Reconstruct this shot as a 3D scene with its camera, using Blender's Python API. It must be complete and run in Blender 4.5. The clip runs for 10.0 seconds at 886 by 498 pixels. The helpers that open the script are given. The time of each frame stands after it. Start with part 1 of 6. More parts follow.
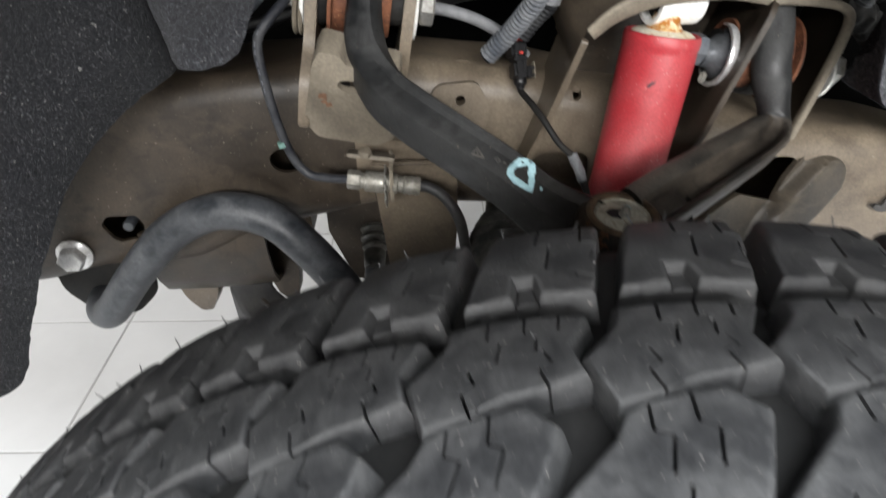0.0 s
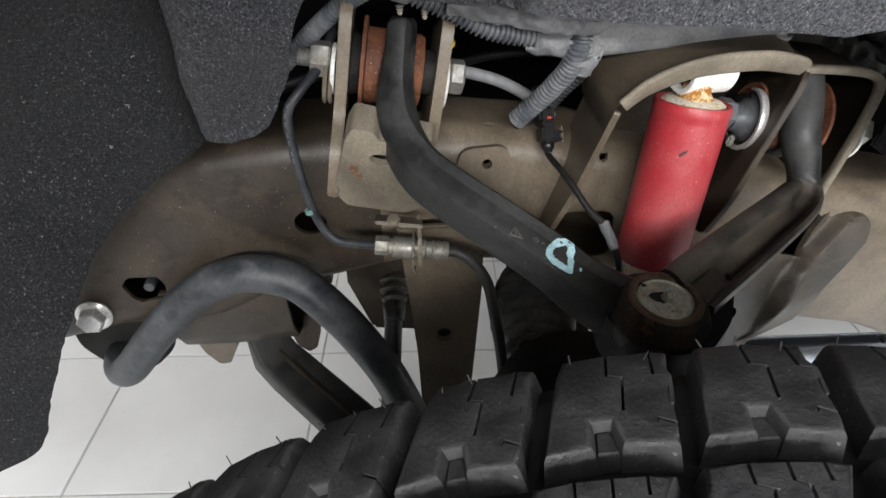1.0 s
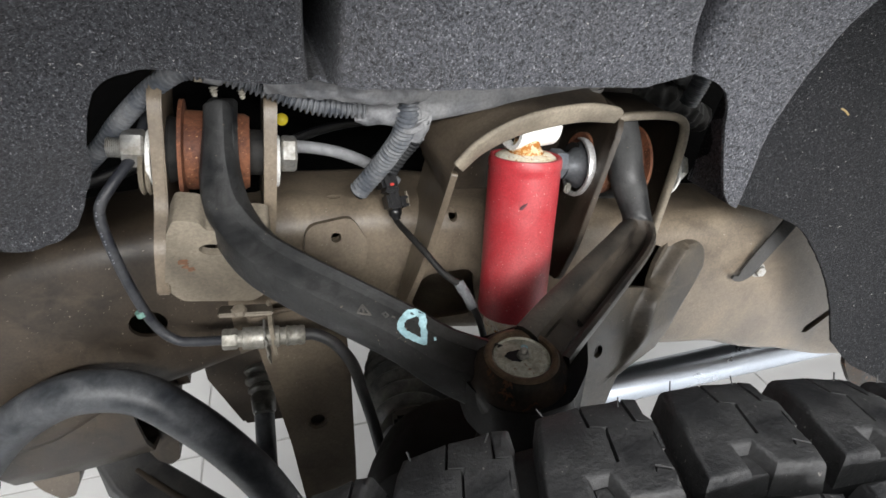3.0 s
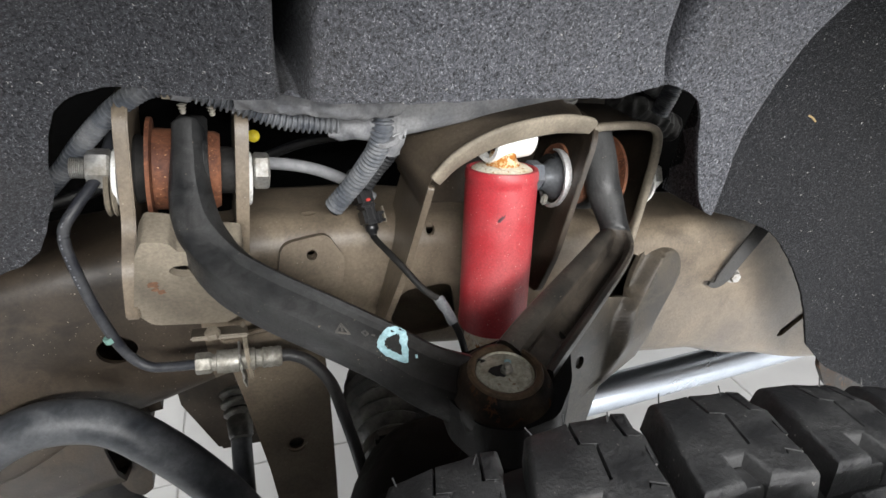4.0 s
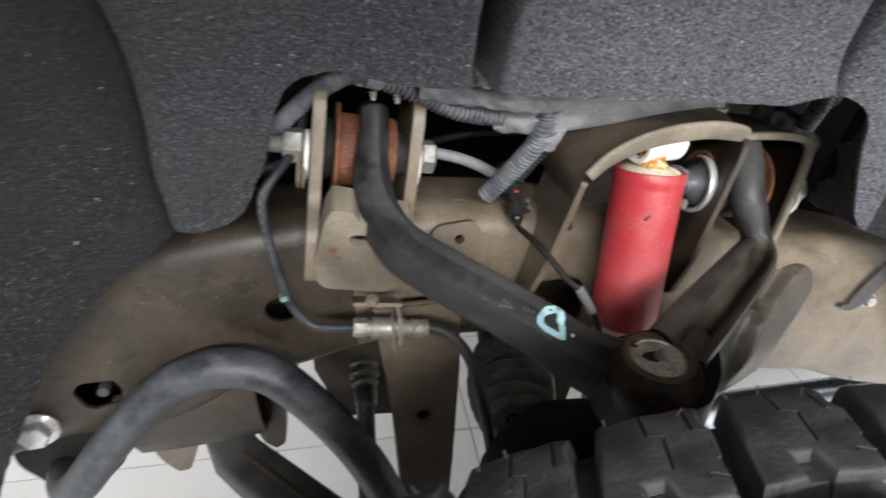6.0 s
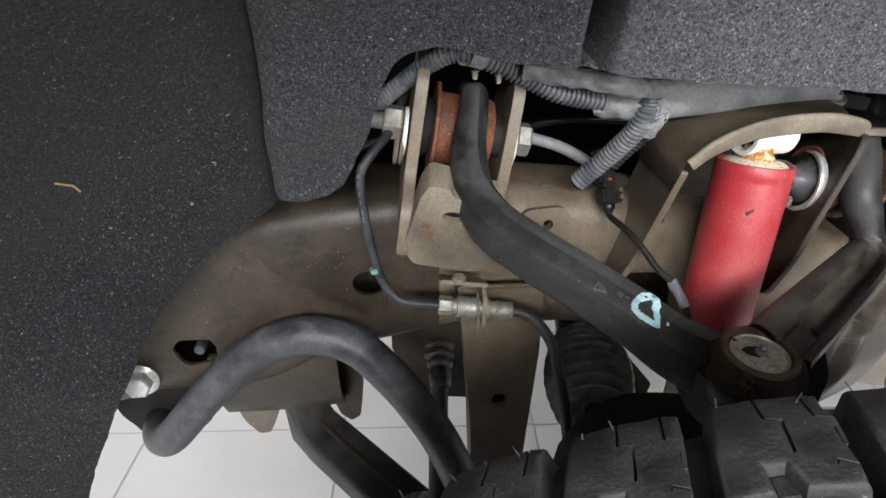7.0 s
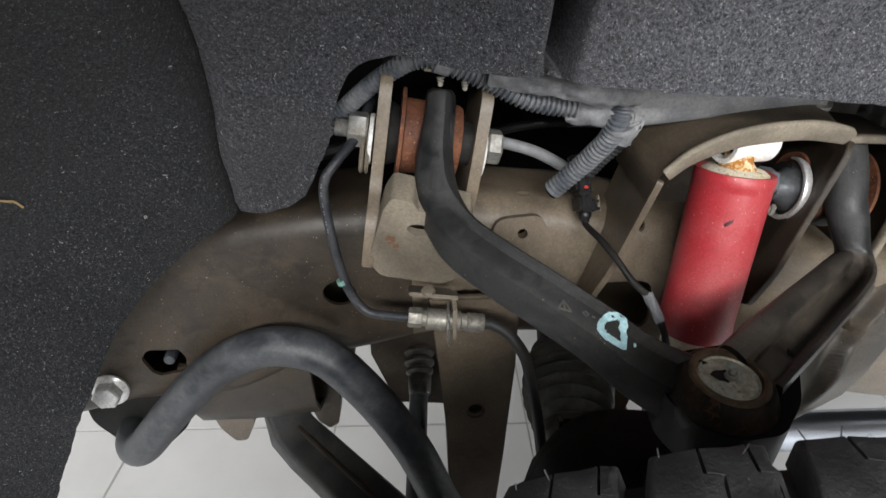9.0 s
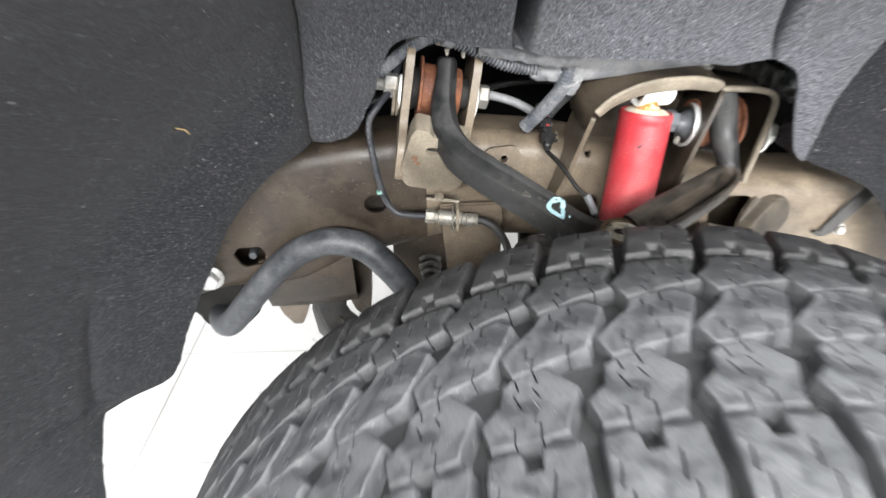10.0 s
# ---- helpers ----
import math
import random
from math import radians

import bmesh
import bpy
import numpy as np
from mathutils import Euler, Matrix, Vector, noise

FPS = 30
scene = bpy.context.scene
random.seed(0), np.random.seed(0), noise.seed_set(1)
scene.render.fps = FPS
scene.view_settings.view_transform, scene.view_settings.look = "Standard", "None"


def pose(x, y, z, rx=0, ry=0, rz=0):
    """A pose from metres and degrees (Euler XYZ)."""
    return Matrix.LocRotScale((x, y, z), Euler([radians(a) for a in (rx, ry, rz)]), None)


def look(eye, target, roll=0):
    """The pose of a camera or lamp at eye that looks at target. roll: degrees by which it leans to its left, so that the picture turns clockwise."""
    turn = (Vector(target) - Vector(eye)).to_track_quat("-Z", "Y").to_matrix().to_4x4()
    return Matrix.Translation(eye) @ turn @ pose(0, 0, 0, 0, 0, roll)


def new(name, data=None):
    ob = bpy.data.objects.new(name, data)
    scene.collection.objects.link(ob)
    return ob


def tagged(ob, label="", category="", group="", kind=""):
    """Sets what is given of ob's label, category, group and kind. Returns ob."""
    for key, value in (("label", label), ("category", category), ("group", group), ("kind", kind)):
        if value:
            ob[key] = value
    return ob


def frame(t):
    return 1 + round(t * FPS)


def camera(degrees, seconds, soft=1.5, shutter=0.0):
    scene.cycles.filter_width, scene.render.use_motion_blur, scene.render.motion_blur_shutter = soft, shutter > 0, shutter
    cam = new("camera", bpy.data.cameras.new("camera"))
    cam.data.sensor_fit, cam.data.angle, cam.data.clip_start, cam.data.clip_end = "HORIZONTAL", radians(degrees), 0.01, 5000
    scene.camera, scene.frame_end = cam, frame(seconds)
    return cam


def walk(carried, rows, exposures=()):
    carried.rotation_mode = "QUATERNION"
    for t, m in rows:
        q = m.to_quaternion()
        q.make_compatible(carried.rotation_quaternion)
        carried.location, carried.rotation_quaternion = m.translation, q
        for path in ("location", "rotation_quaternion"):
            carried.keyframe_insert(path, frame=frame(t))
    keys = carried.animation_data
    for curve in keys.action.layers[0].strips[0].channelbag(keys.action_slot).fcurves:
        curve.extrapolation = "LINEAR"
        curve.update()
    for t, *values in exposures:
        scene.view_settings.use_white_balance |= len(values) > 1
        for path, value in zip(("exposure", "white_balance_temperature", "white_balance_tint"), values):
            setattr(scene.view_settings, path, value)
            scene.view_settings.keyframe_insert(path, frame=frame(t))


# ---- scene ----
cam = camera(73.80, 10.0, shutter=0.5)
EXPOSURE, KEY_LIGHT, LAMP_OUTER, LAMP_NEAR, LAMP_INNER = 0.0, 330.0, 600.0, 360.0, 16.0
PATH = [
    (0, (0.0225, 0.0181, 0.8577), (0.0704, 0.8195, 0.2615), 0.29),
    (0.5, (0.0062, 0.0500, 0.8809), (0.0525, 0.8612, 0.2980), 0.18),
    (1, (-0.0011, 0.0478, 0.8888), (0.0524, 0.8625, 0.3114), 0.09),
    (1.5, (0.0199, 0.0491, 0.8968), (0.1126, 0.8710, 0.3348), -0.13),
    (2, (0.0319, 0.0596, 0.8935), (0.1864, 0.8839, 0.3488), -0.29),
    (2.5, (0.0294, 0.0613, 0.8902), (0.2372, 0.8924, 0.3742), -0.51),
    (4, (0.0286, 0.0687, 0.8860), (0.3168, 0.9001, 0.4108), -0.93),
    (4.5, (0.0318, 0.0703, 0.8855), (0.3341, 0.9010, 0.4179), -0.90),
    (5, (0.0389, 0.0654, 0.8877), (0.3509, 0.8951, 0.4247), -0.75),
    (5.5, (0.0054, 0.0654, 0.8784), (0.2688, 0.9109, 0.4140), -0.24),
    (6, (-0.0326, 0.0510, 0.8859), (0.1340, 0.9221, 0.4240), -0.07),
    (6.2, (-0.0432, 0.0440, 0.8804), (0.0866, 0.9243, 0.4241), -0.22),
    (7.3, (-0.0526, 0.0465, 0.8763), (-0.0030, 0.9255, 0.4020), 0.16),
    (7.5, (-0.0473, 0.0480, 0.8780), (-0.0013, 0.9252, 0.4002), 0.09),
    (8, (-0.0342, 0.0480, 0.8825), (0.0100, 0.9267, 0.4071), -0.00),
    (8.5, (-0.0285, 0.0653, 0.8822), (0.0157, 0.9451, 0.4091), -0.08),
    (9, (-0.0233, 0.0639, 0.8837), (0.0245, 0.9387, 0.4016), -0.21),
    (9.5, (-0.0441, 0.0153, 0.8731), (0.0126, 0.8683, 0.3542), -0.30),
    (10, (-0.0442, -0.1467, 0.9352), (0.0046, 0.7029, 0.4100), -0.68),
]
from mathutils.bvhtree import BVHTree

walk(cam, [(t, look(eye, target, roll)) for t, eye, target, roll in PATH], [(0.0, EXPOSURE - 0.3), (0.5, EXPOSURE - 0.5), (2.0, EXPOSURE - 0.3), (4.0, EXPOSURE - 0.05), (5.5, EXPOSURE - 0.05), (7.3, EXPOSURE - 0.2), (8.2, EXPOSURE - 0.22), (9.1, EXPOSURE - 0.45), (9.6, EXPOSURE - 0.05), (10.0, EXPOSURE + 0.66)])

# ---- light ----
FLOOR = -0.06
world = bpy.data.worlds.new("world")
world.use_nodes = True
world.node_tree.nodes["Background"].inputs[0].default_value = (0.9, 0.95, 1.0, 1)
world.node_tree.nodes["Background"].inputs[1].default_value = 0.04
scene.world = world


def area_lamp(name, at, target, sx, sy, watts, colour):
    data = bpy.data.lights.new(name, "AREA")
    data.shape, data.size, data.size_y, data.energy, data.color = "RECTANGLE", sx, sy, watts, colour
    ob = new(name, data)
    ob.matrix_world = look(at, target)
    return ob


# added, unseen lights placed for brightness: a broad key from outside and three fills
area_lamp("key_lamp", (1.8, -5.7, 1.35), (0.0, 0.3, 0.9), 3.0, 2.2, KEY_LIGHT, (1.0, 0.99, 0.98))
area_lamp("fill_lamp", (-2.4, 3.0, 3.3), (-2.4, 3.0, 0), 4.0, 2.4, LAMP_INNER, (0.98, 0.985, 1.0))
area_lamp("fill_lamp", (-0.6, -5.2, 3.2), (0.0, 0.3, 0.75), 4.0, 0.7, LAMP_OUTER, (1.0, 0.99, 0.98))
area_lamp("fill_lamp", (1.0, -1.1, 3.3), (1.0, -1.1, 0), 4.0, 0.5, LAMP_NEAR, (0.93, 0.97, 1.0))


# ---- helpers of this scene ----
def smoothstep(a, b, x):
    f = min(1.0, max(0.0, (x - a) / (b - a)))
    return f * f * (3 - 2 * f)


def spline(pts, per=8):
    """A smooth line through the points."""
    p = [Vector(q) for q in pts]
    p = [2 * p[0] - p[1]] + p + [2 * p[-1] - p[-2]]
    out = []
    for i in range(1, len(p) - 2):
        a, b, c, d = p[i - 1 : i + 3]
        for k in range(per):
            t = k / per
            out.append(0.5 * (2 * b + (c - a) * t + (2 * a - 5 * b + 4 * c - d) * t * t + (3 * b - a - 3 * c + d) * t**3))
    return out + [p[-2]]


def resample(line, step):
    """The same line with points at even steps."""
    gone = [0.0]
    for a, b in zip(line, line[1:]):
        gone.append(gone[-1] + (b - a).length)
    n = max(2, int(gone[-1] / step))
    out, j = [], 0
    for i in range(n + 1):
        s = gone[-1] * i / n
        while j < len(line) - 2 and gone[j + 1] < s:
            j += 1
        f = (s - gone[j]) / max(1e-9, gone[j + 1] - gone[j])
        out.append(line[j].lerp(line[j + 1], f))
    return out


def frames_along(line, up):
    res = []
    for i, p in enumerate(line):
        t = (line[min(i + 1, len(line) - 1)] - line[max(i - 1, 0)]).normalized()
        side = t.cross(up)
        side = side.normalized() if side.length > 1e-4 else t.orthogonal().normalized()
        res.append((p, t, side, side.cross(t)))
    return res


def sweep(bm, line, profile, up=Vector((0, 0, 1)), scale=None, caps=True):
    """Pulls a closed profile (side, up) along a line."""
    rings = []
    n = len(line) - 1
    for i, (p, t, s, u) in enumerate(frames_along(line, up)):
        k = scale(i / n) if scale else (1, 1)
        rings.append([bm.verts.new(p + s * (a * k[0]) + u * (b * k[1])) for a, b in profile])
    m = len(profile)
    for r0, r1 in zip(rings, rings[1:]):
        for j in range(m):
            bm.faces.new((r0[j], r0[(j + 1) % m], r1[(j + 1) % m], r1[j]))
    if caps:
        bm.faces.new(rings[0][::-1])
        bm.faces.new(rings[-1])
    return rings


def circle(r, n=14):
    return [(r * math.cos(2 * math.pi * i / n), r * math.sin(2 * math.pi * i / n)) for i in range(n)]


def rounded(w, h, r, n=3):
    """A rectangle w by h with rounded corners."""
    out = []
    for cx, cy, a0 in ((w / 2 - r, h / 2 - r, 0), (-w / 2 + r, h / 2 - r, 90), (-w / 2 + r, -h / 2 + r, 180), (w / 2 - r, -h / 2 + r, 270)):
        for i in range(n + 1):
            a = radians(a0 + 90 * i / n)
            out.append((cx + r * math.cos(a), cy + r * math.sin(a)))
    return out


def tube(bm, pts, r, n=14, per=8, up=Vector((0.13, 0.29, 0.95)), scale=None):
    sweep(bm, spline(pts, per) if len(pts) > 2 else [Vector(p) for p in pts], circle(r, n), up, scale)


def corrugated(bm, pts, r, pitch=0.0036, deep=0.0013, n=16):
    """A ribbed plastic conduit."""
    line = resample(spline(pts, 10), pitch / 4)
    rings = [r, r * 0.99, r - deep, r - deep]
    sweep(bm, line, circle(1.0, n), Vector((0.13, 0.29, 0.95)), lambda f: (rings[round(f * (len(line) - 1)) % 4],) * 2)


def axes_of(axis, hint=Vector((0, 0, 1))):
    w = Vector(axis).normalized()
    u = hint.cross(w)
    u = u.normalized() if u.length > 1e-3 else w.orthogonal().normalized()
    return u, w.cross(u), w


def lathe(bm, profile, origin, axis, n=28, squash=1.0, caps=True):
    """Turns a profile of (radius, height) round an axis."""
    u, v, w = axes_of(axis)
    o = Vector(origin)
    rings = []
    for r, h in profile:
        if r < 1e-6:
            rings.append([bm.verts.new(o + w * h)])
        else:
            rings.append([bm.verts.new(o + w * h + (u * math.cos(a) + v * math.sin(a) * squash) * r) for a in (2 * math.pi * i / n for i in range(n))])
    for a, b in zip(rings, rings[1:]):
        for i in range(n):
            j = (i + 1) % n
            if len(a) == 1 and len(b) == 1:
                continue
            if len(a) == 1:
                bm.faces.new((a[0], b[j], b[i]))
            elif len(b) == 1:
                bm.faces.new((a[i], a[j], b[0]))
            else:
                bm.faces.new((a[i], a[j], b[j], b[i]))
    for ring, flip in ((rings[0], True), (rings[-1], False)):
        if len(ring) > 1 and caps:
            bm.faces.new(ring[::-1] if flip else ring)


def hexagon(bm, origin, axis, across, h, chamfer=0.12):
    r = across / math.sqrt(3)
    lathe(bm, [(r * (1 - chamfer), 0), (r, h * 0.12), (r, h * 0.85), (r * (1 - chamfer), h)], origin, axis, 6)


def plate(bm, outline, origin, ex, ey, thick, holes=(), bevel=0.0012):
    """A flat plate cut to an outline in the plane of ex and ey, with holes through it."""
    o, ex, ey = Vector(origin), Vector(ex).normalized(), Vector(ey)
    ey = (ey - ex * ey.dot(ex)).normalized()
    ez = ex.cross(ey)
    tmp = bmesh.new()
    edges = []
    for loop in (outline, *holes):
        vs = [tmp.verts.new((a, b, 0)) for a, b in loop]
        edges += [tmp.edges.new((vs[i], vs[(i + 1) % len(vs)])) for i in range(len(vs))]
    bmesh.ops.triangle_fill(tmp, edges=edges, use_beauty=True)
    bmesh.ops.recalc_face_normals(tmp, faces=tmp.faces)
    got = bmesh.ops.extrude_face_region(tmp, geom=tmp.faces[:])
    bmesh.ops.translate(tmp, verts=[v for v in got["geom"] if isinstance(v, bmesh.types.BMVert)], vec=(0, 0, thick))
    bmesh.ops.recalc_face_normals(tmp, faces=tmp.faces)
    if bevel:
        sharp = [e for e in tmp.edges if len(e.link_faces) == 2 and e.calc_face_angle(0) > 1.0]
        bmesh.ops.bevel(tmp, geom=sharp, offset=bevel, segments=2, affect="EDGES", clamp_overlap=True)
    made = {v: bm.verts.new(o + ex * v.co.x + ey * v.co.y + ez * v.co.z) for v in tmp.verts}
    for f in tmp.faces:
        bm.faces.new([made[v] for v in f.verts])
    tmp.free()


def smooth_outline(pts, per=6):
    """A rounded closed outline through corner points."""
    p = [Vector((a, b, 0)) for a, b in pts]
    n, out = len(p), []
    for i in range(n):
        a, b, c = p[i - 1], p[i], p[(i + 1) % n]
        r = 0.28 * min((a - b).length, (c - b).length)
        s, e = b + (a - b).normalized() * r, b + (c - b).normalized() * r
        for k in range(per + 1):
            t = k / per
            q = s * (1 - t) ** 2 + b * 2 * t * (1 - t) + e * t * t
            out.append((q.x, q.y))
    return out


def block(bm, size, m, bevel=0.002):
    """A box with eased edges at the pose m."""
    tmp = bmesh.new()
    bmesh.ops.create_cube(tmp, size=1, matrix=Matrix.Diagonal((*size, 1)))
    if bevel:
        bmesh.ops.bevel(tmp, geom=tmp.edges[:], offset=bevel, segments=2, affect="EDGES", clamp_overlap=True)
    made = {v: bm.verts.new(m @ v.co) for v in tmp.verts}
    for f in tmp.faces:
        bm.faces.new([made[v] for v in f.verts])
    tmp.free()


def basis(origin, ex, ey):
    ex = Vector(ex).normalized()
    ey = Vector(ey)
    ey = (ey - ex * ey.dot(ex)).normalized()
    ez = ex.cross(ey)
    return Matrix(((ex.x, ey.x, ez.x, origin[0]), (ex.y, ey.y, ez.y, origin[1]), (ex.z, ey.z, ez.z, origin[2]), (0, 0, 0, 1)))


def thing(name, at, label, category, group="", kind=""):
    ob = new(name)
    ob.empty_display_size = 0.02
    ob.location = at
    return tagged(ob, label, category, group, kind)


def part(name, bm, material, parent=None, label="", smooth=38, fix=True):
    """Links a bmesh as one mesh object under a thing or a part."""
    if fix:
        bmesh.ops.recalc_face_normals(bm, faces=bm.faces)
    me = bpy.data.meshes.new(name)
    bm.to_mesh(me)
    bm.free()
    me.materials.append(material)
    me.shade_smooth()
    me.set_sharp_from_angle(angle=radians(smooth))
    ob = new(name, me)
    if parent is not None:
        ob.parent = parent
        if parent.type == "EMPTY":
            ob.matrix_parent_inverse = Matrix.Translation(-Vector(parent.location))
    return tagged(ob, label)


# ---- materials ----
def material(name):
    m = bpy.data.materials.new(name)
    m.use_nodes = True
    nt = m.node_tree
    return m, nt, nt.nodes["Principled BSDF"]


def noise_node(nt, scale, detail=4.0, rough=0.6, stretch=(1, 1, 1), distort=0.0):
    co, mp, nz = nt.nodes.new("ShaderNodeTexCoord"), nt.nodes.new("ShaderNodeMapping"), nt.nodes.new("ShaderNodeTexNoise")
    nt.links.new(co.outputs["Object"], mp.inputs["Vector"])
    nt.links.new(mp.outputs["Vector"], nz.inputs["Vector"])
    mp.inputs["Scale"].default_value = stretch
    for key, value in (("Scale", scale), ("Detail", detail), ("Roughness", rough), ("Distortion", distort)):
        nz.inputs[key].default_value = value
    return nz.outputs["Fac"]


def ramp(nt, fac, lo, hi, a=(0, 0, 0), b=(1, 1, 1)):
    r = nt.nodes.new("ShaderNodeValToRGB")
    r.color_ramp.elements[0].position, r.color_ramp.elements[1].position = lo, hi
    r.color_ramp.elements[0].color, r.color_ramp.elements[1].color = (*a, 1), (*b, 1)
    nt.links.new(fac, r.inputs["Fac"])
    return r.outputs["Color"]


def mix(nt, fac, a, b):
    m = nt.nodes.new("ShaderNodeMix")
    m.data_type = "RGBA"
    if isinstance(fac, float):
        m.inputs["Factor"].default_value = fac
    else:
        nt.links.new(fac, m.inputs["Factor"])
    for key, v in (("A", a), ("B", b)):
        sock = [s for s in m.inputs if s.name == key and s.type == "RGBA"][0]
        if isinstance(v, tuple):
            sock.default_value = (*v, 1)
        else:
            nt.links.new(v, sock)
    return [s for s in m.outputs if s.type == "RGBA"][0]


def bump(nt, bsdf, height, strength, distance):
    b = nt.nodes.new("ShaderNodeBump")
    b.inputs["Strength"].default_value, b.inputs["Distance"].default_value = strength, distance
    nt.links.new(height, b.inputs["Height"])
    nt.links.new(b.outputs["Normal"], bsdf.inputs["Normal"])


def worn(name, base, dirt, amount=0.5, rough=0.6, metal=0.0, scale=18.0, fine=420.0, relief=0.0006, specks=None, speck_at=0.72, rust=None, rust_at=0.68, rough_dirt=0.85, grime=0.0, stain=None):
    """Paint, metal or plastic under dust: broad stains, fine grain, specks and spots of rust."""
    m, nt, b = material(name)
    broad = ramp(nt, noise_node(nt, scale, 5, 0.62, distort=0.4), 0.62 - 0.5 * amount, 0.86 - 0.4 * amount)
    grain = noise_node(nt, fine, 3, 0.7)
    col = mix(nt, broad, base, dirt)
    shade = ramp(nt, grain, 0.25, 0.75, (0.72, 0.72, 0.72), (1.22, 1.22, 1.22))
    mul = nt.nodes.new("ShaderNodeMix")
    mul.data_type, mul.blend_type = "RGBA", "MULTIPLY"
    mul.inputs["Factor"].default_value = 1.0
    socks = [s for s in mul.inputs if s.type == "RGBA"]
    nt.links.new(col, socks[0])
    nt.links.new(shade, socks[1])
    col = [s for s in mul.outputs if s.type == "RGBA"][0]
    if grime:
        dark = ramp(nt, noise_node(nt, scale * 3.4, 6, 0.68, distort=1.1), 0.50, 0.68, (0, 0, 0), (grime, grime, grime))
        col = mix(nt, dark, col, tuple(v * 0.35 for v in base))
        pale = ramp(nt, noise_node(nt, scale * 1.7, 5, 0.7, (1, 1, 2.2), 0.6), 0.56, 0.74, (0, 0, 0), (grime * 0.8,) * 3)
        col = mix(nt, pale, col, tuple(min(1.0, v * 1.55) for v in dirt))
    if rust:
        col = mix(nt, ramp(nt, noise_node(nt, scale * 2.6, 6, 0.7, distort=0.8), rust_at, rust_at + 0.06), col, rust)
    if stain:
        # darker and duller towards the given centre
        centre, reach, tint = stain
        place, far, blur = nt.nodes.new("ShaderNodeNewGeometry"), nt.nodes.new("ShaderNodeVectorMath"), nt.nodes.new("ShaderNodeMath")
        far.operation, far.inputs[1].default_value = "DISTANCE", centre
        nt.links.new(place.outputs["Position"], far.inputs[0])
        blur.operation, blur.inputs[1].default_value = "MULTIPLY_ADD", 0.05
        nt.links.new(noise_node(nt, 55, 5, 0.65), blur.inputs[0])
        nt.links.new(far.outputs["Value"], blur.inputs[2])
        nearness = ramp(nt, blur.outputs[0], 0.4 * reach, reach, (1, 1, 1), (0, 0, 0))
        col = mix(nt, nearness, col, tint)
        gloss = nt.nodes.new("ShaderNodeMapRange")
        nt.links.new(nearness, gloss.inputs["Value"])
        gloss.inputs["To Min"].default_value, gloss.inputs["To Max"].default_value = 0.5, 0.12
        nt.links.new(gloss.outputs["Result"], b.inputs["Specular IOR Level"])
    if specks:
        col = mix(nt, ramp(nt, noise_node(nt, max(620.0, fine * 1.1), 1, 0.4), speck_at, speck_at + 0.05), col, specks)
    nt.links.new(col, b.inputs["Base Color"])
    r = nt.nodes.new("ShaderNodeMapRange")
    nt.links.new(broad, r.inputs["Value"])
    r.inputs["To Min"].default_value, r.inputs["To Max"].default_value = rough, rough_dirt
    nt.links.new(r.outputs["Result"], b.inputs["Roughness"])
    b.inputs["Metallic"].default_value = metal
    bump(nt, b, grain, 0.35, relief)
    return m


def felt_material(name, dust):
    """Needled black felt; dust is how pale the fibres are, from road dust and painted light."""
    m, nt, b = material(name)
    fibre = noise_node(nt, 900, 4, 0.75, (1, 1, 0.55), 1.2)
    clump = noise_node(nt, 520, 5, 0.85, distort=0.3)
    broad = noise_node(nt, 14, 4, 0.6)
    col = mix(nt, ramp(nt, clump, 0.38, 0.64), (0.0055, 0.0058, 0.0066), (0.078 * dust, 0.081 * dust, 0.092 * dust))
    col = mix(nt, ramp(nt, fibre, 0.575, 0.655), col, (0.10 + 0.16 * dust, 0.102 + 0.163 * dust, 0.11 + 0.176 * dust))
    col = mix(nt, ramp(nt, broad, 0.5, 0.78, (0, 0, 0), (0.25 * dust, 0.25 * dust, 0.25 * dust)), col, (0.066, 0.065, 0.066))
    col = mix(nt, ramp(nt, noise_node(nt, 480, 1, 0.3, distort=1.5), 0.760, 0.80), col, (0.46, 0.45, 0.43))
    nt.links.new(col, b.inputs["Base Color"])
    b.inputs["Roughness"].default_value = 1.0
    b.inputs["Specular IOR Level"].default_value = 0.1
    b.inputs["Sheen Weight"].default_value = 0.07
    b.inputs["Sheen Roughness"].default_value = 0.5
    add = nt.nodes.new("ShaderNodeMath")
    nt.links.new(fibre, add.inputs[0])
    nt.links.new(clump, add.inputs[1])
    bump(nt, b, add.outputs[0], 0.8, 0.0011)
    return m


def plain(name, col, rough, metal=0.0):
    m, nt, b = material(name)
    b.inputs["Roughness"].default_value, b.inputs["Metallic"].default_value = rough, metal
    g = noise_node(nt, 160, 4, 0.6)
    c = mix(nt, ramp(nt, g, 0.3, 0.75), tuple(v * 0.8 for v in col), tuple(min(1, v * 1.15) for v in col))
    nt.links.new(c, b.inputs["Base Color"])
    bump(nt, b, g, 0.15, 0.0004)
    return m


